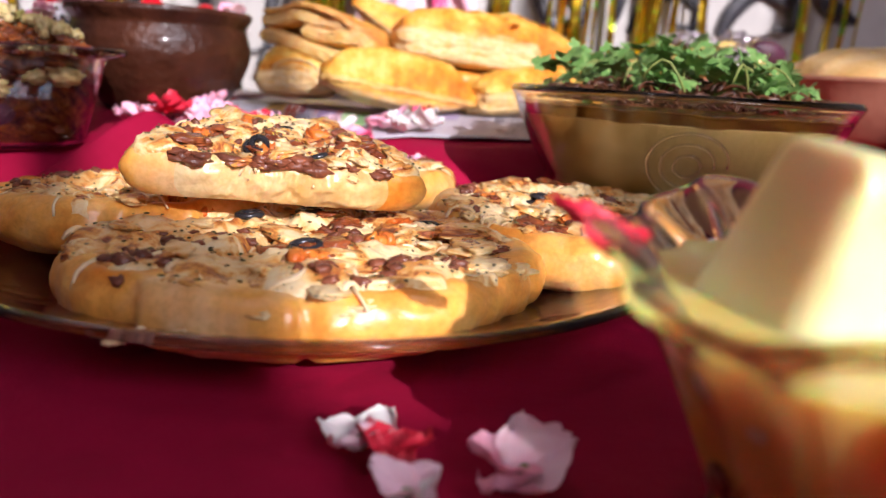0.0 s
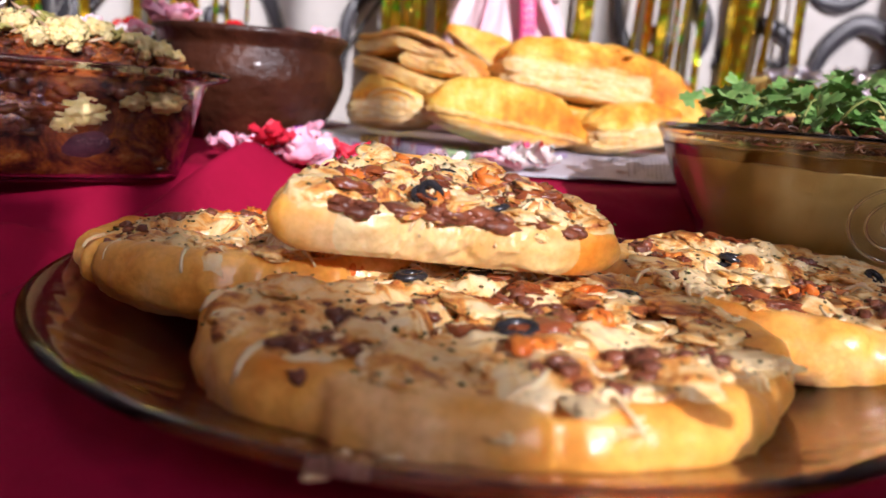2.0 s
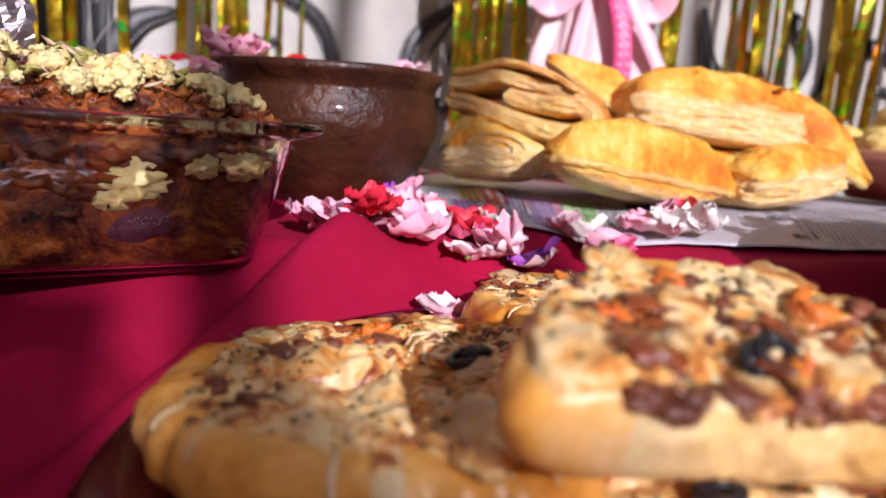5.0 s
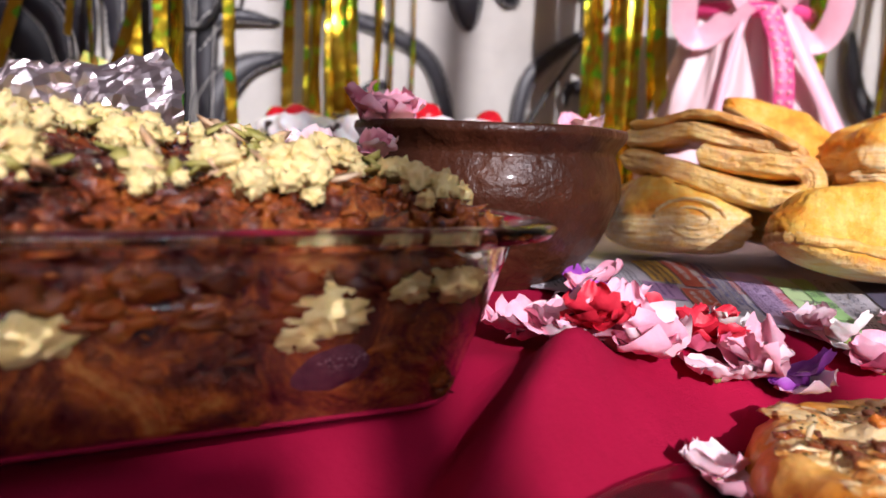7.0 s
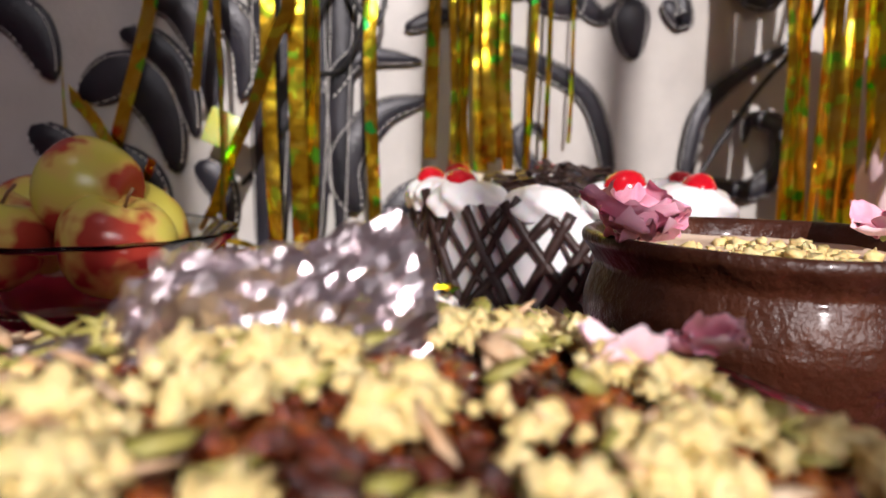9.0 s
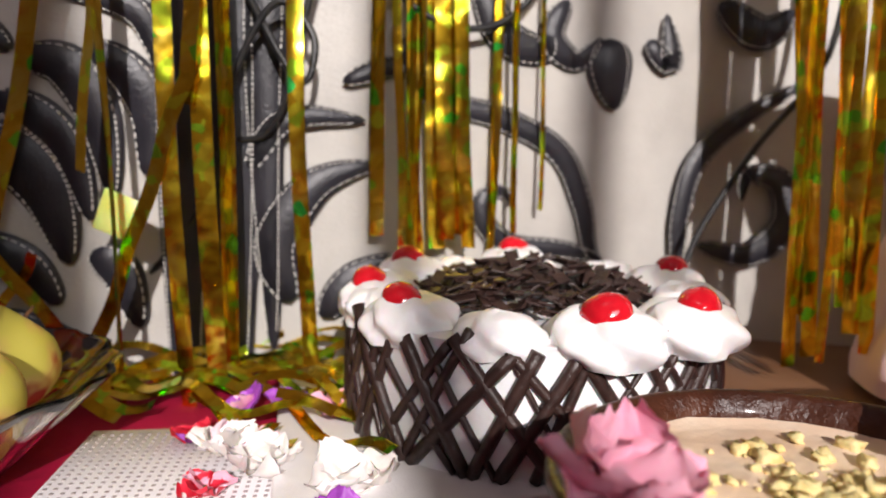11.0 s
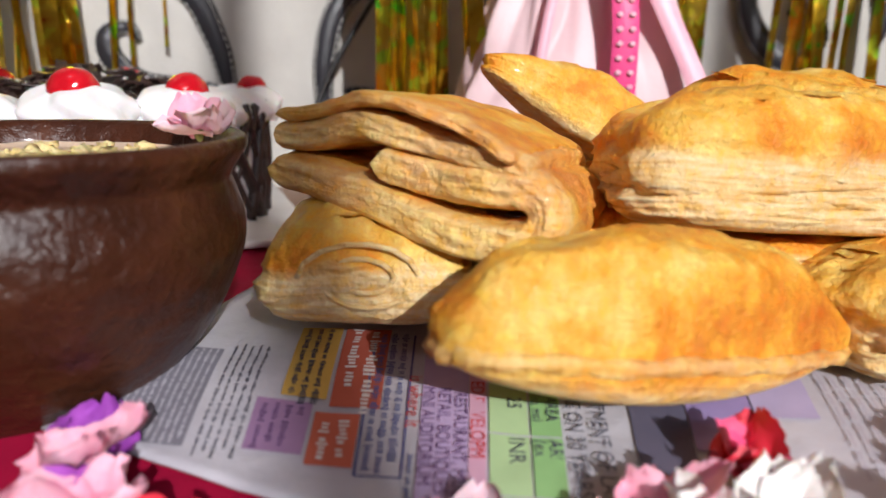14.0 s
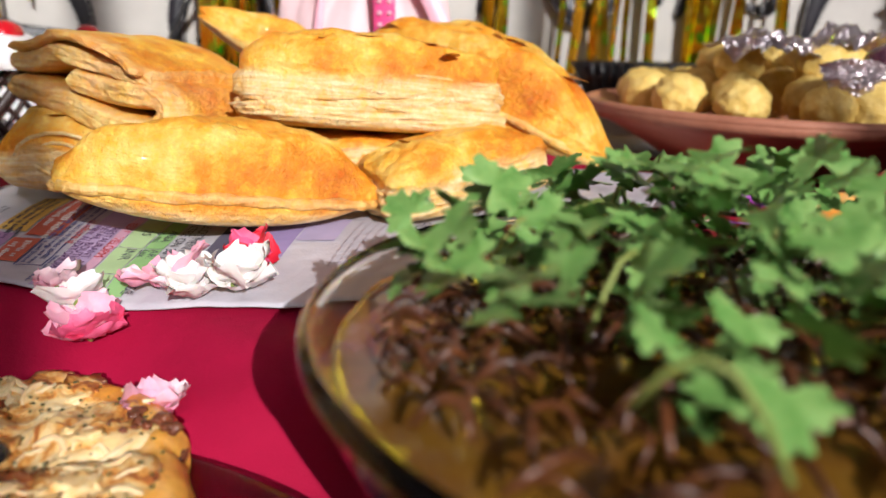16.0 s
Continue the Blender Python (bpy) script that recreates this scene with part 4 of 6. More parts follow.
    lines(-0.0980, -0.0892, 0.506, 0.572, 0.0029, blue_ink, 0.62), lines(-0.0878, -0.0852, 0.49, 0.512, 0.0025, blue_ink)
    lines(0.049, 0.074, 0.497, 0.60, 0.0026, ink, 0.42), lines(0.075, 0.104, 0.499, 0.62, 0.0023, ink, 0.42), lines(0.012, 0.030, 0.512, 0.56, 0.0032, printed("faint_ink", (0.40, 0.36, 0.42)), 0.3)
    # the small coloured emblem near the front edge, as plain rings
    for k, c in enumerate((red_ink, printed("emblem_green", (0.10, 0.34, 0.14)), blue_ink, printed("emblem_orange", (0.7, 0.3, 0.05)))):
        ring_ = [page(0.0405 + 0.0011 * k + 0.0016 * math.cos(a * 0.5), 0.5035 - 0.0006 * k + 0.0022 * math.sin(a * 0.5), 0.0008) for a in range(9)]
        part("emblem", mesh("emblem", *tube(ring_, 0.0003, 5)), c, t)
    # words that can be read, running towards the front edge
    for text, s, y0, size, c in (("RESTAURANT, MULTI", -0.0768, 0.538, 0.0047, plum_ink), ("RETAIL, BOUTIQUES", -0.0808, 0.540, 0.0047, plum_ink), ("MINI AUDITORIUM", -0.0847, 0.540, 0.0047, plum_ink), ("ED DEVELOPM", -0.0729, 0.545, 0.0052, red_ink),
                                 ("is where it", -0.0884, 0.545, 0.0056, red_ink), ("ALLOTMENT OF LAND", -0.0445, 0.552, 0.0058, ink), ("CENTRE ON 30 YEARS LEASE", -0.0500, 0.556, 0.0056, ink),
                                 ("AREA", -0.0548, 0.540, 0.0046, ink), ("ARE", -0.0548, 0.521, 0.0046, ink), ("(sq. ms)", -0.0582, 0.541, 0.0040, ink), ("(exclu", -0.0582, 0.521, 0.0046, ink), ("25", -0.0640, 0.538, 0.0052, ink), ("INR 1,", -0.0640, 0.521, 0.0056, ink),
                                 ("FOYER", 0.0345, 0.560, 0.0085, ink), ("Corporation,", 0.0490, 0.520, 0.0040, ink)):
        cu = bpy.data.curves.new("word", "FONT")
        cu.body, cu.size, cu.resolution_u = text, size, 3
        cu.materials.append(c)
        ob = new("printed_word", cu)
        a, b_ = Vector(page(s, y0, 0.0012)), Vector(page(s, y0 - 0.04, 0.0012))
        d = (b_ - a).normalized()
        side = Vector((0, 0, 1)).cross(d).normalized()
        m = Matrix((d, side, d.cross(side))).transposed().to_4x4()
        m.translation = a
        ob.parent, ob.matrix_basis = t, m


newspaper()


def puff(at, size, plan, label, seed, layers=1.0, sag=0.0, slit=False):
    """A baked pastry: a plan outline, a domed and browned top, flaky layers round the edge."""
    lx, ly, lz = size
    seg, rows = 180, 60

    def outline(a):
        c, s = math.cos(a), math.sin(a)
        if plan == "moon":
            r = 1.0 / (abs(c) ** 2.1 + abs(s) ** 2.1) ** (1 / 2.1)
            return c * r, (s * r if s > 0 else s * r * (0.42 + 0.0 * abs(c)))
        if plan == "roll":
            r = 1.0 / (abs(c) ** 5 + abs(s) ** 5) ** 0.2
            return c * r, s * r * (1 - 0.12 * c)
        if plan == "wedge":
            r = 1.0 / (abs(c) ** 3 + abs(s) ** 3) ** (1 / 3)
            return c * r, s * r * (0.62 - 0.38 * c)
        r = 1.0 / (abs(c) ** 6 + abs(s) ** 6) ** (1 / 6)
        return c * r, s * r

    v, bake = [], []
    for i in range(rows):
        ph = -math.pi / 2 + math.pi * i / (rows - 1)
        cz, sz_ = math.cos(ph), math.sin(ph)
        rad = abs(cz) ** (0.28 if plan in ("slab", "wedge") else 0.42)
        zz = math.copysign(abs(sz_) ** (0.62 if plan in ("slab", "wedge") else 0.9), sz_)
        zz = zz if zz > 0 else zz * 0.55
        for j in range(seg):
            a = 2 * math.pi * j / seg
            x, y = outline(a)
            edge = max(0, 1 - abs(zz + 0.05) * 1.5)
            n1 = nz(x, y, zz, 1.7, seed)
            flake = layers * edge * (0.040 * math.sin(zz * 13 + 4 * n1 + 2.5 * nz(x, y, 0, 4, seed)) + 0.09 * nz(x, y, zz * 7, 3, seed) + 0.03 * nz(x * 2, y * 2, zz * 16, 3, seed))
            groove = 0.0
            if slit:
                g = ((a - math.pi * 1.5 + 0.15) / 0.85) ** 2 + ((zz - 0.12 - 0.25 * math.sin((a - 4.2) * 1.4)) / 0.13) ** 2
                groove = -0.50 * math.exp(-g ** 2)
            r = rad * (1 + 0.09 * n1 + flake + groove + 0.015 * nz(x, y, zz, 9, seed))
            px_, py_ = x * r, y * r
            # the dome is highest in the middle
            dome = 1 - (0.30 if plan in ("slab", "wedge") else 0.50) * (px_ ** 2 * 0.5 + py_ ** 2 * 0.5) if zz > 0 else 1
            if plan == "moon":
                dome = 1 - (0.62 if px_ > 0 else 0.34) * px_ ** 2 - 0.20 * py_ ** 2 if zz > 0 else 1 - 0.5 * px_ ** 2
            z = zz * dome + 0.20 * nz(px_, py_, 0, 2.0, seed) * max(0, zz) + 0.06 * nz(px_, py_, 0, 6, seed) * max(0, zz) + 0.025 * nz(px_, py_, 0, 15, seed) * max(0, zz)
            if plan == "wedge" and layers < 0.5:
                z *= 1 - 0.62 * max(0, px_)
            v.append((px_ * lx, py_ * ly, z * lz - sag * (px_ * lx) ** 2))
            bake.append(ease((zz - 0.18 + 0.25 * nz(x, y, zz, 3, seed + 8)) / 0.3) if layers > 0.3 else ease((zz + 0.55) / 0.3))
    me = mesh("puff", v, grid_faces(rows, seg, True))
    attr = me.attributes.new("bake", "FLOAT", "POINT")
    attr.data.foreach_set("value", bake)
    t = thing("puff_pastry", at, label, "pastry", "puffs on the newspaper")
    part("baked_dough", me, "pastry", t)
    # loose flakes on the crust
    rng = random.Random(seed)
    b = Build()
    for k in range(16):
        x, y = rng.uniform(-0.7, 0.7), rng.uniform(-0.6, 0.6)
        w = rng.uniform(0.003, 0.008)
        q = [(-w, -w * 0.5, 0), (0, -w * 0.6, 0.0006), (w, -w * 0.3, 0.0), (w * 0.9, w * 0.4, 0.0002), (0, w * 0.5, 0.0008), (-w * 0.8, w * 0.4, 0)]
        dome = 1 - 0.45 * (x * x + y * y) * 0.5
        zt = max(0.2, (1 - (x * x + y * y) ** 2) ** 0.5 if x * x + y * y < 1 else 0.2)
        if plan == "moon" and y < -0.25:
            continue
        if plan == "wedge" and layers < 0.5:
            zt *= 0.82 * (1 - 0.62 * max(0, x))
            y *= 0.4 * (0.62 - 0.38 * x)
        b.add(q, [(0, 1, 2, 3, 4, 5)], pose(x * lx, y * ly, lz * dome * zt * 0.97 + 0.0006 - sag * (x * lx) ** 2, 0, 0, rng.uniform(0, 360)))
    if b.v and layers >= 0.3:
        flakes = b.mesh("flakes")
        flakes.attributes.new("bake", "FLOAT", "POINT").data.foreach_set("value", [0.9] * len(flakes.vertices))
        part("loose_flake", flakes, "pastry", t, kind="stuff")
    if layers >= 0.8:
        for i in range(6):
            zc = -0.34 + 0.72 * i / 5
            pts = []
            for k in range(90):
                a = 2 * math.pi * k / 90
                x, y = outline(a)
                reach = (0.965 - 0.10 * abs(zc) + 0.09 * nz(x, y, 0, 1.7, seed) + 0.06 * nz(x, y, i * 3.0, 2.4, seed) + 0.02 * nz(x * 3, y * 3, i, 3, seed))
                pts.append((x * reach * lx, y * reach * ly, lz * (zc + 0.16 * nz(x, y, i * 0.4, 2.0, seed)) - sag * (x * lx) ** 2))
            lip = mesh("pastry_layer", *tube(pts + pts[:1], 0.0013, 5, lambda s, i=i: 0.6 + 0.7 * abs(math.sin(s * 37 + i * 2) * math.sin(s * 13 + i))))
            lip.attributes.new("bake", "FLOAT", "POINT").data.foreach_set("value", [0.15 * (i % 3)] * len(lip.vertices))
            part("pastry_layer", lip, "pastry", t)
    if plan == "moon":
        # the pressed seam along the rim
        pts = []
        for k in range(100):
            a = 2 * math.pi * k / 100
            x, y = outline(a)
            w = 0.97 + 0.05 * nz(x, y, 0, 1.7, seed) + 0.012 * math.sin(a * 46)
            pts.append((x * w * lx, y * w * ly, -lz * 0.16 * (1 - 0.4 * x * x) - sag * (x * lx) ** 2 + 0.0008 * nz(x, y, 0, 5, seed)))
        seam = mesh("crimped_edge", *tube(pts + pts[:1], 0.0026, 6, lambda s: 0.7 + 0.35 * abs(math.sin(s * 70))))
        seam.attributes.new("bake", "FLOAT", "POINT").data.foreach_set("value", [0.55] * len(seam.vertices))
        part("crimped_edge", seam, "pastry", t)
    if plan == "roll":
        # the coiled end
        turns = [(0, ly * 0.62 * (1 - s / 40) * math.cos(s * 0.42), lz * 0.45 * (1 - s / 40) * math.sin(s * 0.42)) for s in range(38)]
        coil = mesh("coil", *tube(turns, lz * 0.035, 6))
        coil.attributes.new("bake", "FLOAT", "POINT").data.foreach_set("value", [0.0] * len(coil.vertices))
        part("coiled_end", coil, "pastry", t, "pale coiled layers at the end", at=pose(-lx * 0.965, 0, lz * 0.12))
    return t


def folded_puff(at, label, seed):
    """A slab of pastry folded over on itself, open slits in front, with a thin browned sheet on top."""
    t = thing("puff_pastry", at, label, "pastry", "puffs on the newspaper")

    def ribbon(name, path, thick, deep, golden, fold=0.0):
        pts = smooth_profile(path, 9)
        n, cols = len(pts), 72
        v, bake = [], []
        for i, (px_, pz) in enumerate(pts):
            a, b_ = pts[max(0, i - 1)], pts[min(n - 1, i + 1)]
            d = Vector((b_[0] - a[0], b_[1] - a[1])).normalized()
            s = i / (n - 1)
            end = min(1, (min(i, n - 1 - i) / 3.0) ** 0.5 + 0.12)
            for j in range(cols):
                w = 2 * math.pi * j / cols
                c, k = math.cos(w), math.sin(w)
                r = (abs(c) ** 5 + abs(k) ** 5) ** -0.2
                h, y = r * k * thick / 2 * end, r * c * deep / 2
                # the front leans with the fold and shows its thin sheets
                front = max(0, -c)
                y += front * (0.0014 * nz(px_, pz, h * 3, 150, seed) + 0.0007 * nz(px_ * 0.5, h * 4, 0, 330, seed)) - 0.004 * front * nz(px_, pz, 0, 45, seed + 2)
                h += 0.0011 * nz(px_, y, pz, 70, seed + 1) + 0.0005 * nz(px_, y, pz, 210, seed)
                v.append((px_ - d.y * h, y + fold * s, pz + d.x * h))
                up = k * (1 if d.x > 0 else -1)
                bake.append(max(0.62 * golden ** 2, golden * ease((abs(up) - 0.45 + 0.3 * nz(px_, y, 0, 80, seed)) / 0.4)))
        faces = grid_faces(n, cols, True) + [tuple(range(cols))[::-1], tuple(range((n - 1) * cols, n * cols))]
        me = mesh(name, v, faces)
        me.attributes.new("bake", "FLOAT", "POINT").data.foreach_set("value", bake)
        part(name, me, "pastry", t)

    ribbon("folded_dough", [(-0.046, -0.0055), (-0.02, -0.0085), (0.015, -0.0130), (0.034, -0.0130), (0.0425, -0.0065), (0.038, 0.0005), (0.026, 0.0005), (0.006, 0.0005), (-0.010, 0.0010)], 0.0118, 0.062, 0.85)
    ribbon("middle_sheet", [(-0.046, 0.0035), (-0.034, 0.0055), (-0.018, 0.0105), (0.002, 0.0100), (0.024, 0.0080), (0.037, 0.0055)], 0.0098, 0.060, 0.75)
    ribbon("top_sheet", [(-0.044, 0.0095), (-0.028, 0.0135), (-0.012, 0.0180), (0.008, 0.0165), (0.024, 0.0125), (0.034, 0.0090)], 0.0048, 0.066, 1.0)
    return t


puff(pose(-0.112, 0.592, 0.072, 0, 4, 98), (0.042, 0.030, 0.025), "roll", "golden rolled puff with a coiled end lying on newspaper", 1, 0.5)
puff(pose(-0.029, 0.531, 0.0725, -8, 7, 28), (0.060, 0.030, 0.0265), "moon", "smooth pale golden half-moon puff in front of the pile", 2, 0.15)
folded_puff(pose(-0.087, 0.587, 0.105, -4, 6, -20) @ Matrix.Diagonal((0.98, 1.0, 1.06, 1)), "folded flaky puff with open slits resting on the pile", 3)
puff(pose(0.019, 0.590, 0.103, -8, 3, 12), (0.060, 0.033, 0.026), "wedge", "flaky triangular puff on top of the pile", 4, 0.9)
puff(pose(0.060, 0.655, 0.104, -4, 13, -24), (0.083, 0.036, 0.031), "moon", "large curved golden puff at the back of the pile", 5, 0.3, sag=2.0)
puff(pose(0.056, 0.585, 0.070, -4, -8, 32), (0.041, 0.026, 0.021), "slab", "flaky golden puff low in the pile on newspaper", 6, 0.9)
puff(pose(-0.046, 0.654, 0.120, 8, -28, 203), (0.040, 0.024, 0.018), "wedge", "small triangular puff standing up at the back", 7, 0.3)
puff(pose(0.004, 0.606, 0.078, 0, 0, 12), (0.040, 0.028, 0.010), "slab", "thin flaky puff squeezed between the others", 8, 1.1)
puff(pose(-0.035, 0.630, 0.076, 0, 0, 40), (0.050, 0.040, 0.024), "slab", "flaky puff under the pile on newspaper", 9, 0.8)


# ---- cake ----
def cake():
    c = pose(-0.294, 0.738, 0.056)
    brd = part("cake_board", mesh("cake_board", *rounded_box(0.235, 0.235, 0.004, 0.0015)), "board", None, "white square card board under the cake", at=pose(-0.312, 0.752, 0.0545, 0, 0, 25))
    brd["category"] = "board"
    t = thing("cake", c, "black forest cake with whipped cream, cherries and chocolate lattice", "cake")
    R, H = 0.091, 0.056
    prof = smooth_profile([(0, 0), (R - 0.002, 0), (R, 0.003), (R, H - 0.004), (R - 0.004, H), (R * 0.5, H + 0.001), (0, H + 0.001)], 4)
    part("cake_body", mesh("cake_body", *lathe(prof, 80, lambda a, r, z: (r * (1 + 0.006 * nz(math.cos(a), math.sin(a), z * 60, 2)), z))), "cream", t, "smooth white cream coat")
    rng = random.Random(7)
    # swirls of cream with a cherry on each
    for k, (turn, reach, fruit) in enumerate(((235, 0.077, 1), (299, 0.081, 1), (329, 0.086, 1), (36, 0.084, 1), (104, 0.084, 1), (155, 0.079, 1), (200, 0.076, 1), (268, 0.078, 0), (345, 0.078, 0), (8, 0.078, 0), (62, 0.076, 0), (130, 0.076, 0), (178, 0.076, 0), (216, 0.078, 0))):
        a = radians(turn)
        x, y = reach * math.cos(a), reach * math.sin(a)
        swirl = [(0.0, 0.015), (0.008, 0.0148), (0.017, 0.0125), (0.0235, 0.006), (0.0250, -0.001), (0.021, -0.008)]
        big = (0.86, 0.98, 0.92)[k % 3] if fruit else 0.74

        def twist(w, r, z, k=k):
            return r * (1 + 0.09 * math.sin(5 * w + 300 * z + k) + 0.12 * nz(math.cos(w), math.sin(w), k, 1.3) + 0.03 * math.sin(11 * w - 200 * z)), z * (1 + 0.25 * nz(math.cos(w), math.sin(w), k + 9, 1.1))
        sw = part("cream_swirl", mesh("cream_swirl", *lathe(smooth_profile(swirl, 4), 48, twist)), "cream", t, "piped cream swirl", at=pose(x, y, H, 0, 0, turn + 90) @ Matrix.Diagonal((big, big, big, 1)))
        if fruit:
            part("cherry", mesh("cherry", *blob((0.0112, 0.0104, 0.0096), 0.10, 1.2, k, 3)), "cherry", sw, "glossy red cherry", at=pose(rng.uniform(-.002, .002), -0.006, 0.0125, rng.uniform(-20, 20), rng.uniform(-20, 20), 0))
    shards = Build()
    for k in range(420):
        r, a = 0.058 * math.sqrt(rng.random()), rng.uniform(0, 6.28)
        w, d = rng.uniform(0.005, 0.013), rng.uniform(0.004, 0.008)
        z = H + 0.002 + 0.021 * (1 - (r / 0.065) ** 2) * rng.random()
        shards.add(*rounded_box(w, d, 0.0012, 0.0003, 1), pose(r * math.cos(a), r * math.sin(a), z, rng.uniform(-35, 35), rng.uniform(-35, 35), rng.uniform(0, 360)))
    part("shaved_chocolate", shards.mesh("shaved_chocolate", False), "chocolate", t, "dark chocolate shavings", kind="stuff")
    # crossing chocolate bars round the side
    for k in range(40):
        a = 2 * math.pi * k / 40 + rng.uniform(-0.05, 0.05)
        for lean in (1, -1):
            top = H + rng.uniform(-0.006, 0.006)
            sweep = lean * rng.uniform(0.24, 0.52)
            pts = [((R + 0.0016) * math.cos(a + sweep * (s - 0.5)), (R + 0.0016) * math.sin(a + sweep * (s - 0.5)), 0.001 + top * s) for s in np.linspace(0, 1, 9)]
            part("chocolate_bar", mesh("chocolate_bar", *tube(pts, rng.choice((0.0013, 0.0018, 0.0024, 0.0032)), 6)), "chocolate", t)


cake()


# ---- appliqué on the padded back ----
def swirl(name, points, widest, label, lift=0.0):
    """A black leaf or scroll sewn on the padded back: points are (x, z), tapering at both ends, with a white seam."""
    fine = smooth_profile(points, 7)
    n = len(fine)
    pts = [(x, 0, z) for x, z in fine]

    def wide(s):
        return widest * (math.sin(math.pi * min(1, s ** 0.75)) ** 0.7 * 0.94 + 0.06)

    widths = [wide(i / (n - 1)) for i in range(n)]
    t = thing(name, pose(0, 0, 0), label, "appliqué", "black scrolls on the back", "structure")
    v, f = strip(pts, widths, (0, -1, 0), 0.0022)
    lay = lambda p: Vector((p[0], wall_y(p[0]) - 0.0125 + p[1] - 0.002, p[2]))
    part("black_leather", mesh(name, [lay(p) for p in v], f), "black", t)
    b = Build()
    for side in (-1, 1):
        edge, far = [], 0.0
        for i in range(n):
            d = Vector(pts[min(i + 1, n - 1)]) - Vector(pts[max(i - 1, 0)])
            d.normalize()
            s = d.cross(Vector((0, -1, 0)))
            edge.append(Vector(pts[i]) + s * side * widths[i] * 0.40)
        for i in range(1, n - 2):
            d = edge[i + 1] - edge[i]
            count = max(1, int(d.length / 0.0030))
            for k in range(count):
                p, q = edge[i] + d * (k / count), edge[i] + d * ((k + 0.62) / count)
                sv, sf = strip([p + Vector((0, -0.0024, 0)), q + Vector((0, -0.0024, 0))], [0.0006, 0.0006], (0, -1, 0), 0.0004)
                b.add([lay(w) for w in sv], sf)
    part("seam", b.mesh("seam"), "stitch", t, "white stitched seam", kind="stuff")


SCROLLS = (
    (((-0.392, 0.262), (-0.372, 0.222), (-0.330, 0.208), (-0.293, 0.186), (-0.277, 0.150), (-0.270, 0.118), (-0.255, 0.100)), 0.017),
    (((-0.262, 0.112), (-0.290, 0.120), (-0.322, 0.124), (-0.338, 0.138), (-0.340, 0.155), (-0.328, 0.160), (-0.322, 0.151)), 0.015),
    (((-0.262, 0.262), (-0.262, 0.240), (-0.258, 0.215)), 0.030),
    (((-0.290, 0.285), (-0.300, 0.262), (-0.284, 0.246), (-0.268, 0.262)), 0.018),
    (((-0.238, 0.262), (-0.222, 0.248), (-0.226, 0.280)), 0.018),
    (((-0.345, 0.300), (-0.330, 0.262), (-0.306, 0.252), (-0.300, 0.262)), 0.024),
    (((-0.130, 0.235), (-0.170, 0.210), (-0.200, 0.180), (-0.210, 0.140), (-0.212, 0.105), (-0.232, 0.096)), 0.016),
    (((-0.196, 0.120), (-0.160, 0.112), (-0.135, 0.135), (-0.140, 0.165), (-0.162, 0.170), (-0.166, 0.152)), 0.022),
    (((-0.190, 0.290), (-0.160, 0.270), (-0.140, 0.285)), 0.026),
    (((-0.450, 0.092), (-0.458, 0.128), (-0.436, 0.165), (-0.402, 0.178)), 0.026),
    (((-0.432, 0.080), (-0.415, 0.105), (-0.388, 0.118)), 0.022),
    (((-0.470, 0.175), (-0.450, 0.205), (-0.408, 0.205)), 0.016),
    (((-0.420, 0.228), (-0.395, 0.238), (-0.385, 0.232)), 0.014),
    (((-0.576, 0.236), (-0.556, 0.232), (-0.543, 0.204), (-0.538, 0.158)), 0.026),
    (((-0.590, 0.214), (-0.572, 0.206), (-0.557, 0.185), (-0.549, 0.145)), 0.022),
    (((-0.612, 0.168), (-0.588, 0.186), (-0.569, 0.162), (-0.560, 0.120)), 0.034),
    (((-0.545, 0.245), (-0.527, 0.228), (-0.519, 0.205), (-0.522, 0.172)), 0.024),
    (((-0.602, 0.135), (-0.581, 0.119), (-0.566, 0.096)), 0.024),
    (((-0.610, 0.253), (-0.593, 0.250), (-0.580, 0.240)), 0.020),
    (((-0.562, 0.276), (-0.535, 0.271), (-0.520, 0.260), (-0.514, 0.236)), 0.018),
    (((-0.640, 0.150), (-0.615, 0.120), (-0.600, 0.080)), 0.028), (((-0.600, 0.090), (-0.575, 0.078), (-0.545, 0.060)), 0.022), (((-0.660, 0.230), (-0.640, 0.215), (-0.628, 0.180)), 0.028),
    (((-0.548, 0.128), (-0.536, 0.112), (-0.528, 0.080)), 0.022), (((-0.625, 0.300), (-0.600, 0.292), (-0.575, 0.298)), 0.024),
    (((-0.500, 0.390), (-0.503, 0.200), (-0.507, -0.010)), 0.030), (((-0.478, 0.390), (-0.480, 0.200), (-0.482, -0.010)), 0.032), (((-0.457, 0.390), (-0.460, 0.290), (-0.462, 0.200), (-0.460, 0.060)), 0.024),
    (((0.110, 0.240), (0.122, 0.180), (0.150, 0.150), (0.175, 0.165), (0.168, 0.190), (0.150, 0.185)), 0.022),
    (((0.240, 0.150), (0.262, 0.190), (0.300, 0.205), (0.330, 0.185), (0.322, 0.160), (0.300, 0.165)), 0.022),
    (((0.205, 0.240), (0.225, 0.200), (0.222, 0.160)), 0.020),
    (((0.360, 0.130), (0.372, 0.180), (0.410, 0.215), (0.450, 0.200), (0.455, 0.170), (0.430, 0.165)), 0.026),
    (((0.345, 0.245), (0.380, 0.235), (0.420, 0.250)), 0.022),
    (((0.055, 0.150), (0.075, 0.185), (0.070, 0.235)), 0.022),
    (((0.480, 0.240), (0.500, 0.200), (0.540, 0.180)), 0.030),
)
for points, widest in SCROLLS:
    swirl("black_scroll", points, widest, "black stitched leatherette scroll on the cream back")


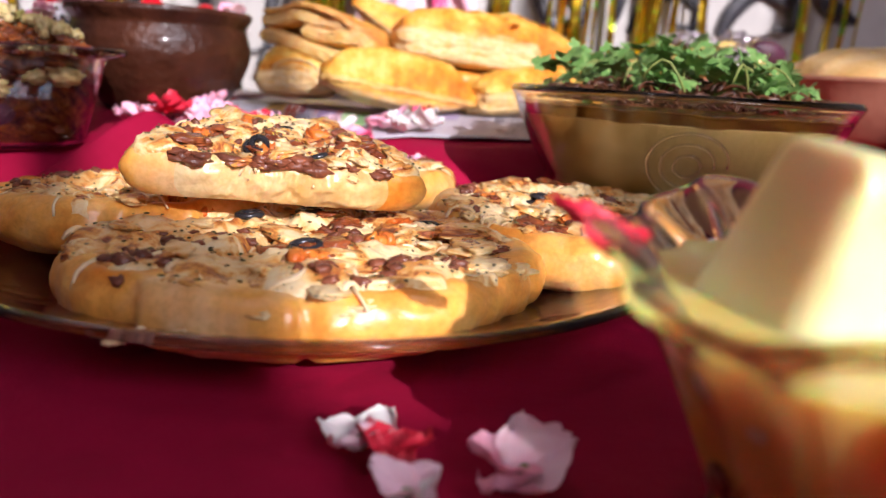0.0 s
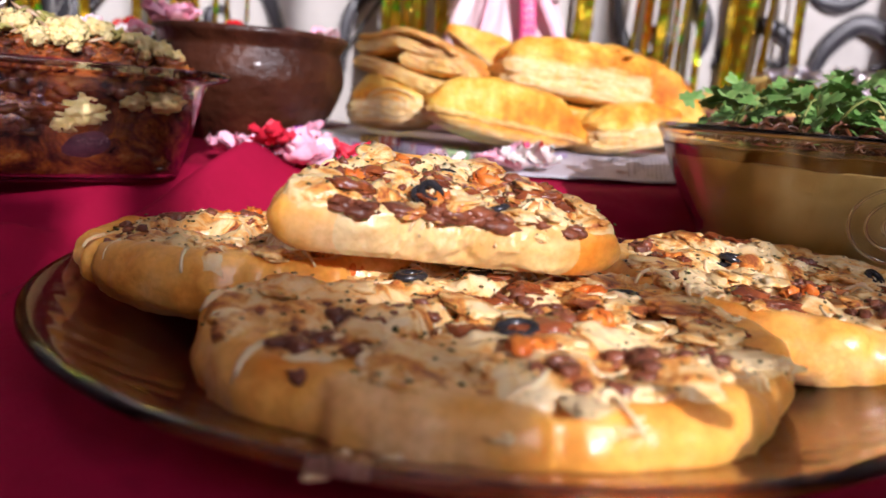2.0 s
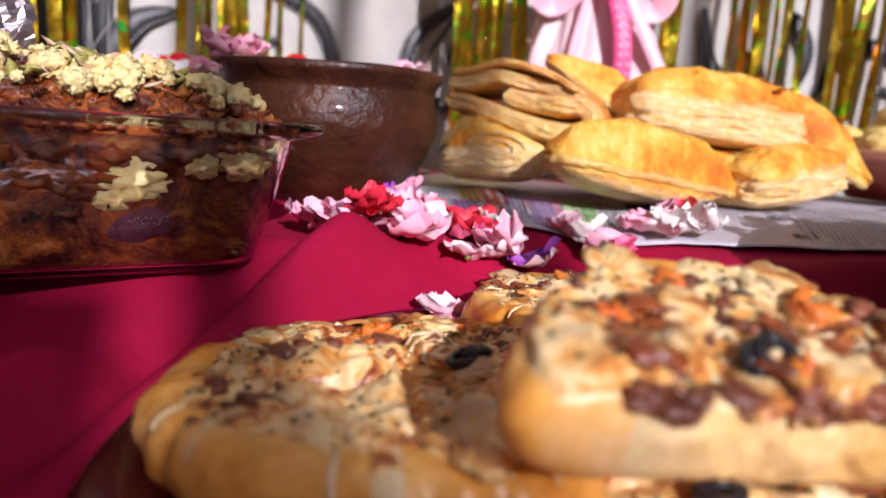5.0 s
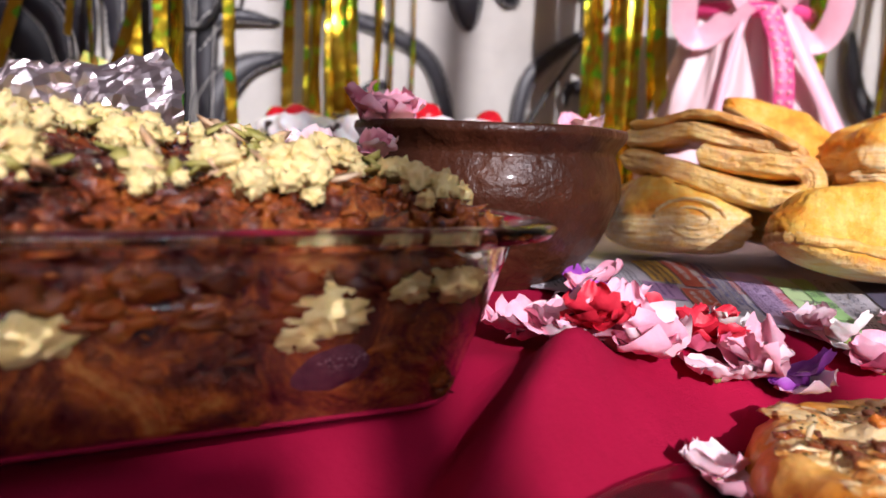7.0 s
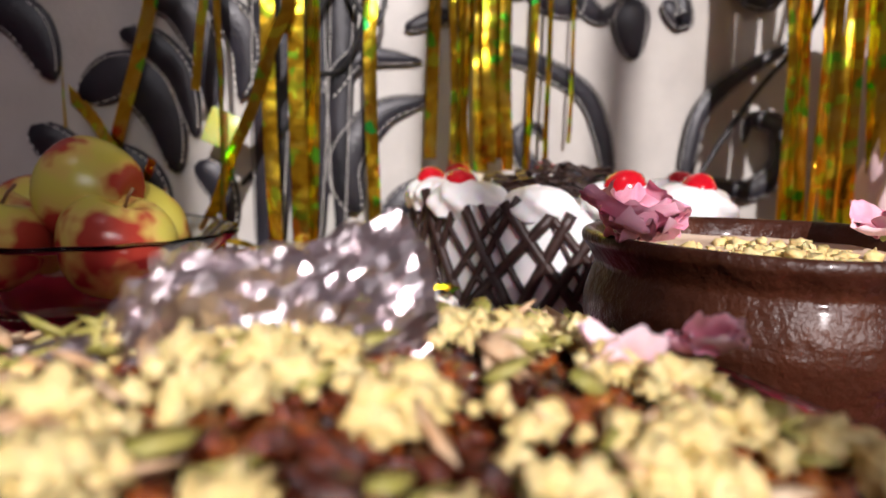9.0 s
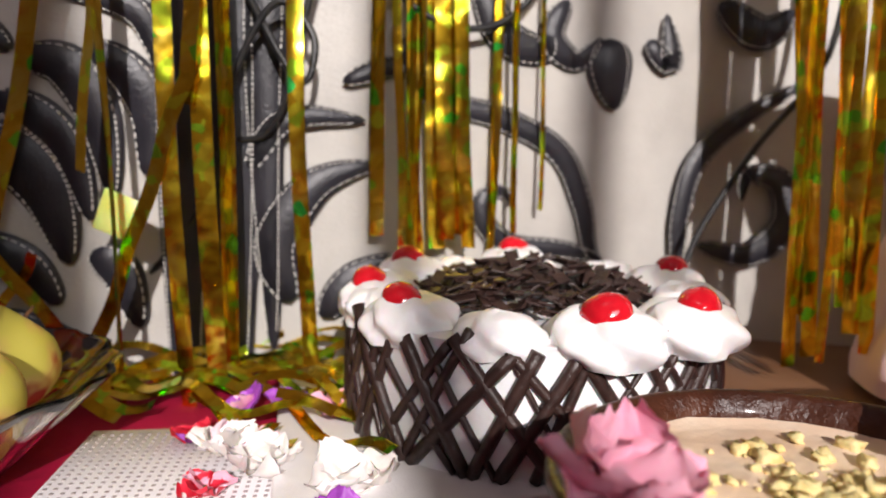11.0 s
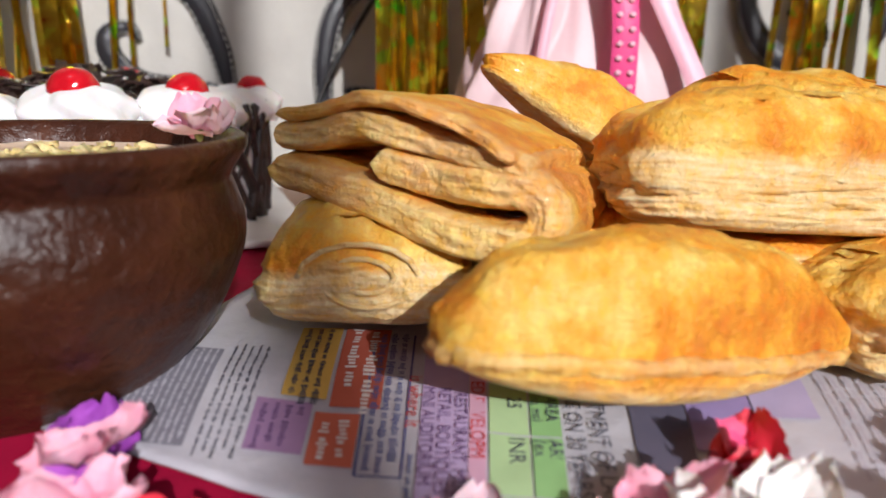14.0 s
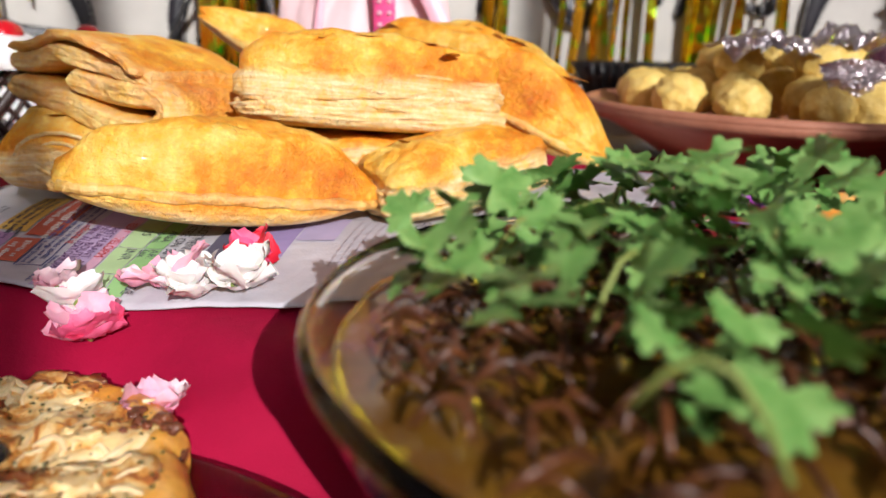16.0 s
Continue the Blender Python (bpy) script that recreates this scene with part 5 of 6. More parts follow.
# ---- tinsel ----
def tinsel(x0, x1, count, top, bottom, label, seed, off=0.035, lean=0.0, width=0.009, depth=None):
    """A hanging bunch of gold foil strips."""
    rng = random.Random(seed)
    t = thing("tinsel_bunch", pose(0, 0, 0), label, "tinsel", "gold tinsel curtain")
    for k in range(count):
        x = x0 + (x1 - x0) * (k + 0.5 + rng.uniform(-0.4, 0.4)) / count
        y = (depth if depth is not None else wall_y(x) - off) + rng.uniform(-0.012, 0.008)
        low = bottom + rng.uniform(-0.015, 0.025)
        sway, tw, ph = rng.uniform(-0.012, 0.012) + lean, rng.uniform(0.5, 2.5), rng.uniform(0, 6)
        n = 26
        v = []
        w = width * rng.uniform(0.6, 1.25)
        for i in range(n):
            s = i / (n - 1)
            a = 0.5 * math.sin(ph + tw * s * 3) + 0.25 * nz(s, k, 0, 5, seed)
            cx, cy, cz = x + sway * s * s + 0.003 * nz(s, k, 1, 4, seed), y + 0.004 * nz(s, k, 2, 4, seed), top + (low - top) * s
            v += [(cx - w / 2 * math.cos(a), cy - w / 2 * math.sin(a), cz), (cx, cy - 0.0006, cz), (cx + w / 2 * math.cos(a), cy + w / 2 * math.sin(a), cz)]
        part("foil_strip", mesh("foil_strip", v, grid_faces(n, 3)), "gold", t)
    return t


tinsel(-0.395, -0.345, 9, 0.52, 0.118, "bunch of shiny gold foil strips hanging behind the cake", 1)
tinsel(-0.335, -0.300, 3, 0.52, 0.125, "few thin gold foil strips hanging on the back", 2, width=0.006)
tinsel(-0.515, -0.425, 5, 0.52, 0.05, "gold foil strips hanging in front of dark scrolls", 3, off=0.07, width=0.010)


def loose_strips():
    t = thing("tinsel_bunch", pose(0, 0, 0), "loose gold foil strips hanging askew at the side", "tinsel", "gold tinsel curtain")
    for k, (xa, za, xb, zb, w) in enumerate(((-0.625, 0.175, -0.525, 0.070, 0.009), (-0.530, 0.330, -0.604, 0.088, 0.010), (-0.508, 0.330, -0.528, 0.175, 0.008), (-0.460, 0.230, -0.527, 0.082, 0.009), (-0.560, 0.130, -0.598, 0.072, 0.006), (-0.640, 0.330, -0.622, 0.080, 0.010), (-0.450, 0.330, -0.466, 0.210, 0.009))):
        pts = [(xa + (xb - xa) * q + 0.004 * nz(q, k, 0, 3), 0.70 + 0.006 * nz(q, k, 1, 3) + 0.05 * (xa + 0.5), za + (zb - za) * q) for q in np.linspace(0, 1, 18)]
        part("foil_strip", mesh("foil_strip", *strip(pts, [w * (1 + 0.15 * nz(q, k, 4, 6)) for q in range(18)], (0.25 * math.sin(k * 2.1), -1, 0.1))), "gold", t)


loose_strips()
tinsel(-0.165, -0.100, 12, 0.52, 0.075, "full bunch of shiny gold foil strips beside the gift bag", 5, depth=0.835, lean=0.008)
tinsel(0.060, 0.085, 4, 0.52, 0.085, "gold foil strips hanging beside the gift bag", 6)
tinsel(0.135, 0.215, 7, 0.52, 0.095, "gold foil strips hanging on the cream back", 7)
tinsel(0.245, 0.330, 8, 0.52, 0.10, "gold foil strips hanging on the cream back", 8)
tinsel(0.44, 0.54, 5, 0.52, 0.10, "gold foil strips hanging far along the back", 9)
# fallen strips on the table behind the flowers
rng = random.Random(31)
fallen = thing("fallen_tinsel", pose(0, 0, 0), "fallen gold foil strips lying behind the flowers", "tinsel")
for k in range(38):
    x, y, a = rng.uniform(-0.57, -0.40), rng.uniform(0.665, 0.79), rng.uniform(-0.6, 0.6)
    pts = [(x + s * 0.08 * math.cos(a), y + s * 0.08 * math.sin(a), cloth_height(x, y) + 0.004 + 0.012 * math.sin(s * 3.1 + k) ** 2 + (k % 12) * 0.0008) for s in np.linspace(0, 1, 10)]
    part("foil_strip", mesh("foil_strip", *strip(pts, [0.006] * 10, (0.2, -0.5, 0.8))), "gold", fallen)


def cable(points, label, radius=0.0022):
    t = part("cable", mesh("cable", *tube(smooth3(points), radius, 10)), "cable", None, label)
    t["category"] = "cable"


def smooth3(points, steps=7):
    a = smooth_profile([(p[0], p[1]) for p in points], steps)
    b = smooth_profile([(p[2], 0) for p in points], steps)
    return [(p[0], p[1], q[0]) for p, q in zip(a, b)]


cable([(-0.455, 0.77, 0.40), (-0.47, 0.77, 0.30), (-0.452, 0.765, 0.255), (-0.43, 0.765, 0.225), (-0.425, 0.77, 0.25), (-0.445, 0.765, 0.27), (-0.47, 0.76, 0.23), (-0.49, 0.76, 0.16), (-0.54, 0.75, 0.10), (-0.60, 0.74, 0.075)], "black electric cable looped in front of the back")
cable([(-0.40, 0.79, 0.40), (-0.43, 0.78, 0.28), (-0.455, 0.775, 0.20), (-0.50, 0.77, 0.19), (-0.56, 0.77, 0.15)], "thin black cable hanging beside tinsel")
cable([(-0.42, 0.80, 0.33), (-0.38, 0.81, 0.275), (-0.34, 0.83, 0.262), (-0.31, 0.85, 0.285), (-0.29, 0.86, 0.33)], "black cable sagging across the back")
cable([(-0.115, 0.90, 0.34), (-0.125, 0.90, 0.25), (-0.165, 0.90, 0.19), (-0.200, 0.89, 0.13), (-0.215, 0.88, 0.08)], "black cable running down behind the cake")


# ---- gift bag ----
def gift_bag():
    t = thing("gift_bag", pose(-0.028, 0.835, 0.054, 0, 0, 4), "pale pink gathered gift bag tied with pink ribbons", "bag")
    rows, cols = 60, 180
    v = []
    for i in range(rows):
        s = i / (rows - 1)
        z = 0.215 * s
        for j in range(cols):
            a = 2 * math.pi * j / cols
            c_, s_ = math.cos(a), math.sin(a)
            r = 1 / (abs(c_) ** 4 + abs(s_) ** 4) ** 0.25
            pinch = 1 - 0.58 * min(1, max(0, s - 0.06) / 0.78) + 0.5 * ease((s - 0.86) / 0.14)
            pleat = 0.20 * s * (abs(((4.5 * a / math.pi + 0.8 * nz(c_, s_, s * 0.5, 1.2, 3)) % 1) - 0.5) * 2 - 0.5) + 0.16 * (abs(nz(c_ * 1.6, s_ * 1.6, s * 2.2, 1.5, 6)) - 0.15) * ease(s * 3)
            v.append((0.083 * c_ * r * (pinch + pleat), 0.042 * s_ * r * (pinch + pleat * 1.4), z))
    part("bag_body", mesh("bag_body", v, grid_faces(rows, cols, True)), "bag", t, "creased pale pink paper")
    # ribbon loops and tails round the neck
    neck = [(0.047 * math.cos(a), 0.030 * math.sin(a), 0.168) for a in np.linspace(0, 2 * math.pi, 40)]
    part("neck_tie", mesh("neck_tie", *tube(neck, 0.006, 8)), "ribbon", t, "hot pink tie")

    def tail(x, points, mat, width):
        v, f = strip(points, [width] * len(points), (0.0, -1, 0.15), 0.0008)
        part("ribbon_tail", mesh("ribbon_tail", v, f), mat, t, "hanging ribbon tail")

    tail(0, [(0.005 + 0.022 * s + 0.004 * math.sin(s * 5), -0.036 - 0.012 * s - 0.006 * math.sin(s * 4), 0.168 - 0.125 * s) for s in np.linspace(0, 1, 14)], "ribbon", 0.015)
    tail(0, [(-0.010 - 0.026 * s - 0.004 * math.sin(s * 4), -0.034 - 0.016 * s, 0.168 - 0.15 * s) for s in np.linspace(0, 1, 14)], "ribbonpale", 0.006)
    tail(0, [(0.016 + 0.05 * s, -0.034 - 0.012 * s, 0.168 - 0.10 * s) for s in np.linspace(0, 1, 14)], "ribbonpale", 0.012)
    for side in (-1, 1):
        pts = [(side * (0.012 + 0.045 * math.sin(s * math.pi)), -0.036 - 0.01 * math.sin(s * 6.28), 0.172 + 0.030 * math.sin(2 * math.pi * s) * 0.9) for s in np.linspace(0, 1, 24)]
        v, f = strip(pts, [0.020] * 24, (0, -0.9, 0.4), 0.0008)
        part("bow_loop", mesh("bow_loop", v, f), "ribbonpale", t, "pink bow loop")
    # white dots woven in the wide ribbon
    b = Build()
    for k in range(16):
        s = k / 16
        for side in (-0.0035, 0.0035):
            b.add(*blob((0.0022, 0.0007, 0.0018), 0.1, 1, k, 1), pose(0.005 + 0.022 * s + 0.004 * math.sin(s * 5) + side, -0.0378 - 0.012 * s - 0.006 * math.sin(s * 4), 0.168 - 0.125 * s))
    part("ribbon_dots", b.mesh("ribbon_dots"), "ribbonpale", t, "pale woven dots", kind="stuff")


gift_bag()


# ---- haleem bowl ----
def leaf_sprig(rng, scale):
    """One lobed leaf of coriander on a thin stalk."""
    n = 30
    v = [(0, 0, 0)]
    for k in range(n):
        a = radians(-150 + 300 * k / (n - 1))
        r = 0.50 + 0.42 * abs(math.cos(a * 1.5)) + 0.13 * math.cos(a * 10.5)
        x, y = r * math.sin(a), r * math.cos(a) + 0.25
        v.append((x * scale, y * scale, scale * (0.18 * x * x - 0.16 * abs(y - 0.2) + 0.12 * nz(x, y, 0, 2.2, rng.random() * 9))))
    return v, [(0, k, k + 1) for k in range(1, n)]


def stew_bowl():
    c = (0.127, 0.400)
    t = thing("glass_bowl", pose(c[0], c[1], 0.020), "greenish glass bowl of lentil stew topped with coriander", "bowl")
    prof = [(0.0, 0.0), (0.050, 0.0), (0.058, 0.002), (0.066, 0.012), (0.079, 0.036), (0.0875, 0.055), (0.0895, 0.0585), (0.0885, 0.0605), (0.0862, 0.0595), (0.0765, 0.038), (0.063, 0.014), (0.054, 0.005), (0.0, 0.004)]
    part("glass_body", mesh("glass_bowl", *lathe(smooth_profile(prof, 5), 110)), "greenglass", t, "clear greenish glass with swirls")
    inner = smooth_profile([(0.0, 0.0042), (0.053, 0.0052), (0.0622, 0.0142), (0.0757, 0.0382), (0.0805, 0.0475), (0.0800, 0.0480)], 4)
    part("stew", mesh("stew", *lathe(inner, 90)), "haleem", t, "thick mustard-brown lentil stew")
    part("oil_layer", mesh("oil_layer", *lathe(smooth_profile([(0.0806, 0.0477), (0.0826, 0.052), (0.0818, 0.0535), (0.06, 0.054), (0.03, 0.0545), (0.0, 0.055)], 4), 90, lambda a, r, z: (r, z + 0.0016 * nz(r * math.cos(a), r * math.sin(a), 0, 60)))), "oil", t, "orange oil and gravy on top")
    rng = random.Random(8)
    # rings pressed into the side of the glass
    for k in range(3):
        ring = [((0.0805) * math.sin(radians(-12) + q[0] / 0.08), -0.0805 * math.cos(radians(-12) + q[0] / 0.08), 0.030 + q[1]) for q in [((0.006 + 0.006 * k) * math.cos(w), (0.005 + 0.005 * k) * math.sin(w)) for w in np.linspace(0, 6.0, 40)]]
        ring = [(x * (1 + (z - 0.030) * 5.2), y * (1 + (z - 0.030) * 5.2), z) for x, y, z in [(p[0] * 0.962, p[1] * 0.962, p[2]) for p in ring]]
        part("pressed_ring", mesh("pressed_ring", *tube(ring, 0.0006, 6)), "greenglass", t)
    onions = Build()
    for k in range(420):
        r, a = 0.077 * math.sqrt(rng.random()), rng.uniform(0, 6.28)
        x, y = r * math.cos(a), r * math.sin(a)
        w, n = rng.uniform(0, 6.28), rng.uniform(0.008, 0.018)
        z = 0.056 + 0.011 * rng.random() * (1 - (r / 0.08) ** 2)
        bend = rng.uniform(-1.5, 1.5)
        pts = [(x + n * (s - 0.5) * math.cos(w + bend * s), y + n * (s - 0.5) * math.sin(w + bend * s), z + 0.004 * math.sin(s * 3.1)) for s in np.linspace(0, 1, 6)]
        onions.add(*tube(pts, rng.uniform(0.0005, 0.0012), 5, lambda s: 0.5 + 1.6 * s * (1 - s)))
    part("fried_onion", onions.mesh("fried_onion"), "onion", t, "dark brown fried onion strands", kind="stuff")
    # coriander leaves, each a piece
    for k in range(270):
        r, a = 0.074 * math.sqrt(rng.random()), rng.uniform(0, 6.28)
        x, y = r * math.cos(a) + 0.002, r * math.sin(a) * 0.85 + 0.012
        z = 0.061 + 0.029 * rng.random() * (1 - 0.6 * (r / 0.08) ** 2)
        part("coriander_leaf", mesh("coriander_leaf", *leaf_sprig(rng, rng.uniform(0.0045, 0.0095))), "leaf", t, at=pose(x, y, z, rng.uniform(-50, 50), rng.uniform(-45, 45), rng.uniform(0, 360)))
    stalks = Build()
    for k in range(14):
        r, a = 0.066 * math.sqrt(rng.random()), rng.uniform(0, 6.28)
        x, y, w, n = r * math.cos(a), r * math.sin(a), rng.uniform(0, 6.28), rng.uniform(0.012, 0.028)
        stalks.add(*tube([(x + n * (s - .5) * math.cos(w), y + n * (s - .5) * math.sin(w), 0.062 + 0.012 * math.sin(s * 3) + 0.004 * s) for s in np.linspace(0, 1, 6)], 0.0006, 6))
    part("coriander_stalk", stalks.mesh("coriander_stalk"), "stem", t, "thin pale green stalks", kind="stuff")


stew_bowl()


# ---- sweets platter ----
def platter():
    x0, y0, z0 = 0.262, 0.775, 0.053
    t = thing("terracotta_platter", pose(x0, y0, z0), "shallow terracotta platter under the yellow sweets", "platter")
    prof = [(0.0, 0.0), (0.06, 0.0), (0.072, 0.004), (0.108, 0.024), (0.123, 0.030), (0.127, 0.034), (0.126, 0.0385), (0.121, 0.039), (0.112, 0.034), (0.075, 0.018), (0.0, 0.014)]
    part("platter_body", mesh("platter", *lathe(smooth_profile(prof, 5), 100)), "terracotta", t)
    part("rim", mesh("rim", *tube([(0.1245 * math.cos(k * math.pi / 40), 0.1245 * math.sin(k * math.pi / 40), 0.0375) for k in range(81)], 0.0030, 8)), "terracotta", t, "rounded rim")
    rng = random.Random(12)
    for ring, count, z in ((0.088, 15, 0.044), (0.052, 8, 0.046), (0.0, 1, 0.047), (0.040, 5, 0.064)):
        for k in range(count):
            a = 2 * math.pi * k / count + rng.uniform(-0.1, 0.1)
            s = rng.uniform(0.0145, 0.0175)
            ob = part("yellow_sweet", mesh("yellow_sweet", *blob((s, s, s * 0.9), 0.14, 3.0, k + ring * 100, 4)), "laddu", None, "round crumbly yellow sweet heaped on the platter", at=pose(x0 + ring * math.cos(a), y0 + ring * math.sin(a), z0 + z))
            ob["category"], ob["group"] = "sweet", "sweets on the platter"
    foil_sheet("foil", "crumpled silver foil on the yellow sweets", (0.030, 0.022), pose(x0 - 0.02, y0 - 0.035, z0 + 0.078, 12, 0, 10), 7)
    foil_sheet("foil", "crumpled silver foil on the yellow sweets", (0.022, 0.012), pose(x0 + 0.012, y0 - 0.088, z0 + 0.060, 60, 0, 20), 8)
    foil_sheet("foil", "crumpled silver foil on the yellow sweets", (0.040, 0.022), pose(x0 + 0.05, y0 + 0.01, z0 + 0.082, 5, 8, 40), 9)
    d = part("date", mesh("date", *blob((0.020, 0.013, 0.012), 0.08, 1.6, 2, 3)), "date", None, "dark wrinkled date lying on the sweets", at=pose(x0 + 0.045, y0 - 0.055, z0 + 0.068, 0, 8, 10))
    d["category"] = "date"
    # black paper cups behind
    for x, y in ((0.175, 0.90), (0.225, 0.915)):
        c = thing("paper_cup", pose(x, y, 0.068), "black pleated paper cup standing behind the sweets", "paper cup", "black paper cups")

        def pleated(a, r, z):
            return r * (1 + 0.07 * math.sin(a * 26)), z

        part("cup_wall", mesh("cup_wall", *lathe([(0.018, 0.0), (0.021, 0.002), (0.030, 0.030), (0.038, 0.044), (0.037, 0.044), (0.029, 0.030), (0.019, 0.004), (0, 0.004)], 130, pleated)), "darkfoil", c)


platter()


def flat_bread(x, y, z, seed):
    t = thing("snack_cup", pose(x, y, z), "terracotta cup of pale tan snack beside the sweets", "cup")
    part("cup_body", mesh("cup_body", *lathe(smooth_profile([(0, 0), (0.05, 0), (0.066, 0.014), (0.078, 0.042), (0.080, 0.046), (0.076, 0.046), (0.06, 0.015), (0, 0.006)], 5), 70)), "terracotta", t)
    part("snack_mound", mesh("snack_mound", *lathe(smooth_profile([(0.075, 0.040), (0.066, 0.054), (0.04, 0.068), (0.0, 0.073)], 6), 60, lambda a, r, z: (r * (1 + 0.05 * nz(math.cos(a) * r * 80, math.sin(a) * r * 80, z * 60, 1, seed)), z + 0.003 * nz(r * math.cos(a), r * math.sin(a), 0, 70, seed)))), "bread", t, "pale tan crumbly heap")


flat_bread(0.335, 0.575, 0.050, 3)


def fried_snack(x, y, z, size, label):
    t = thing("fried_snack", pose(x, y, z), label, "snack", "fried snacks")
    part("fried_dough", mesh("fried_dough", *blob((size, size, size * 0.75), 0.12, 1.8, x * 50, 4)), "crust", t)
    part("dark_bit", mesh("dark_bit", *rounded_box(size * 0.5, size * 0.45, size * 0.4, 0.0015)), "olive", t, "black olive piece", at=pose(-size * 0.1, -size * 0.75, size * 0.42, 20, 10, 30))


fried_snack(0.252, 0.440, 0.022, 0.027, "tan fried snack with a black olive piece")
fried_snack(0.228, 0.585, 0.058, 0.016, "small tan fried snack with a black olive piece")


# ---- glass of custard ----
def dessert_glass():
    t = thing("dessert_glass", pose(0.091, 0.106, 0.0), "fluted clear glass bowl of yellow custard with fruit", "bowl")

    def flute(a, r, z):
        w = ease((z - 0.004) / 0.03)
        return r * (1 + 0.022 * math.cos(a * 22) * w), z + (0.0035 * math.cos(a * 6 + 0.8) * ease((z - 0.04) / 0.018))

    prof = [(0.0, 0.0), (0.030, 0.0), (0.034, 0.002), (0.040, 0.014), (0.049, 0.036), (0.058, 0.052), (0.0665, 0.0590), (0.0672, 0.0602), (0.0662, 0.0612), (0.0565, 0.0545), (0.0462, 0.036), (0.037, 0.015), (0.03, 0.005), (0.0, 0.004)]
    part("glass_body", mesh("dessert_glass", *lathe(smooth_profile(prof, 6), 198, flute)), "glass", t, "fluted glass with a flared wavy rim").visible_shadow = False
    fill = [(0, 0.003), (0.0325, 0.0035), (0.0385, 0.0145), (0.0472, 0.036), (0.0556, 0.0510), (0.0535, 0.0530), (0.03, 0.054), (0.0, 0.0545)]
    part("custard", mesh("custard", *lathe(smooth_profile(fill, 5), 198, lambda a, r, z: (r * (1 + 0.022 * math.cos(a * 22) * ease((z - 0.004) / 0.03) * (r > 0.031)), z))), "custard", t, "yellow custard")
    bits = Build()
    rng = random.Random(4)
    for k in range(26):
        a, z = rng.uniform(0, 6.28), rng.uniform(0.012, 0.042)
        r = 0.0386 + (z - 0.0145) * 0.42
        bits.add(*blob((0.0028, 0.0028, 0.0035), 0.4, 2, k), pose(r * math.cos(a), r * math.sin(a), z))
    part("fruit_bits", bits.mesh("fruit_bits"), "sausage", t, "reddish fruit bits against the glass", kind="stuff")
    v, faces = rounded_box(0.046, 0.032, 0.040, 0.006, 4)
    v = [((x + 0.012) * (1 - 0.86 * ease((z + 0.02) / 0.045)) - 0.012, y * (1 - 0.4 * ease((z + 0.02) / 0.04)), z) for x, y, z in v]
    part("fruit_piece", mesh("fruit_piece", v, faces), "apple", t, "pale melon chunk", at=pose(-0.027, -0.002, 0.057, 6, 4, 12))
    part("fruit_piece", mesh("fruit_piece", *rounded_box(0.030, 0.028, 0.026, 0.006, 4)), "apple", t, "pale melon chunk", at=pose(0.022, 0.008, 0.056, 8, -12, 50))
    p = petal(0.017, 0.009, 3)
    part("petal", p, "red", t, "red petal on the rim", at=pose(-0.056, 0.010, 0.0595, 8, -8, 80))


# ---- flowers ----
def petal(length, width, seed, curl=0.5):
    n = 12
    v = []
    for i in range(n):
        s = i / (n - 1)
        w = width * (math.sin(math.pi * (0.08 + 0.86 * s ** 0.8)) ** 0.6)
        for j in range(11):
            u = (j / 10 - 0.5) * 2
            x, y = u * w / 2 * (1 + 0.25 * nz(s * 2, u, 0, 3, seed)), s * length * (1 - 0.16 * u * u * s + 0.14 * s * nz(u * 3, 0, 0, 1.3, seed))
            z = curl * length * (0.45 * s * s - 0.10 * s) + 0.30 * width * u * u * 0.5 + 0.17 * length * nz(s, u, 0, 2.0, seed) + 0.05 * length * nz(s * 2, u * 2, 0, 3, seed) * (0.3 + s)
            v.append((x, y, z))
    return mesh("petal", v, grid_faces(n, 11))


def flower(x, y, mats, label, seed, size=0.015, count=6, lift=0.003, z=None, spread=1.0):
    """A crumpled loose blossom."""
    rng = random.Random(seed)
    size = size * 1.12
    z = cloth_height(x, y) + lift if z is None else z
    t = thing("flower", pose(x, y, z, 0, 0, rng.uniform(0, 360)), label, "flower", "scattered flowers")
    for k in range(count):
        a = 360 * k / count + rng.uniform(-25, 25)
        me = petal(size * rng.uniform(0.8, 1.2), size * rng.uniform(0.8, 1.15), seed * 10 + k, rng.uniform(0.3, 0.9))
        r = size * 0.3 * spread * rng.random()
        part("petal", me, rng.choice(mats), t, at=pose(r * math.sin(radians(a)), -r * math.cos(radians(a)), 0.001 + 0.002 * rng.random(), rng.uniform(-8, 32), rng.uniform(-25, 25), a))
    part("flower_heart", mesh("flower_heart", *blob((0.0016, 0.0016, 0.002), 0.3, 2, seed)), "stem", t, at=pose(0, 0, 0.002))
    return t


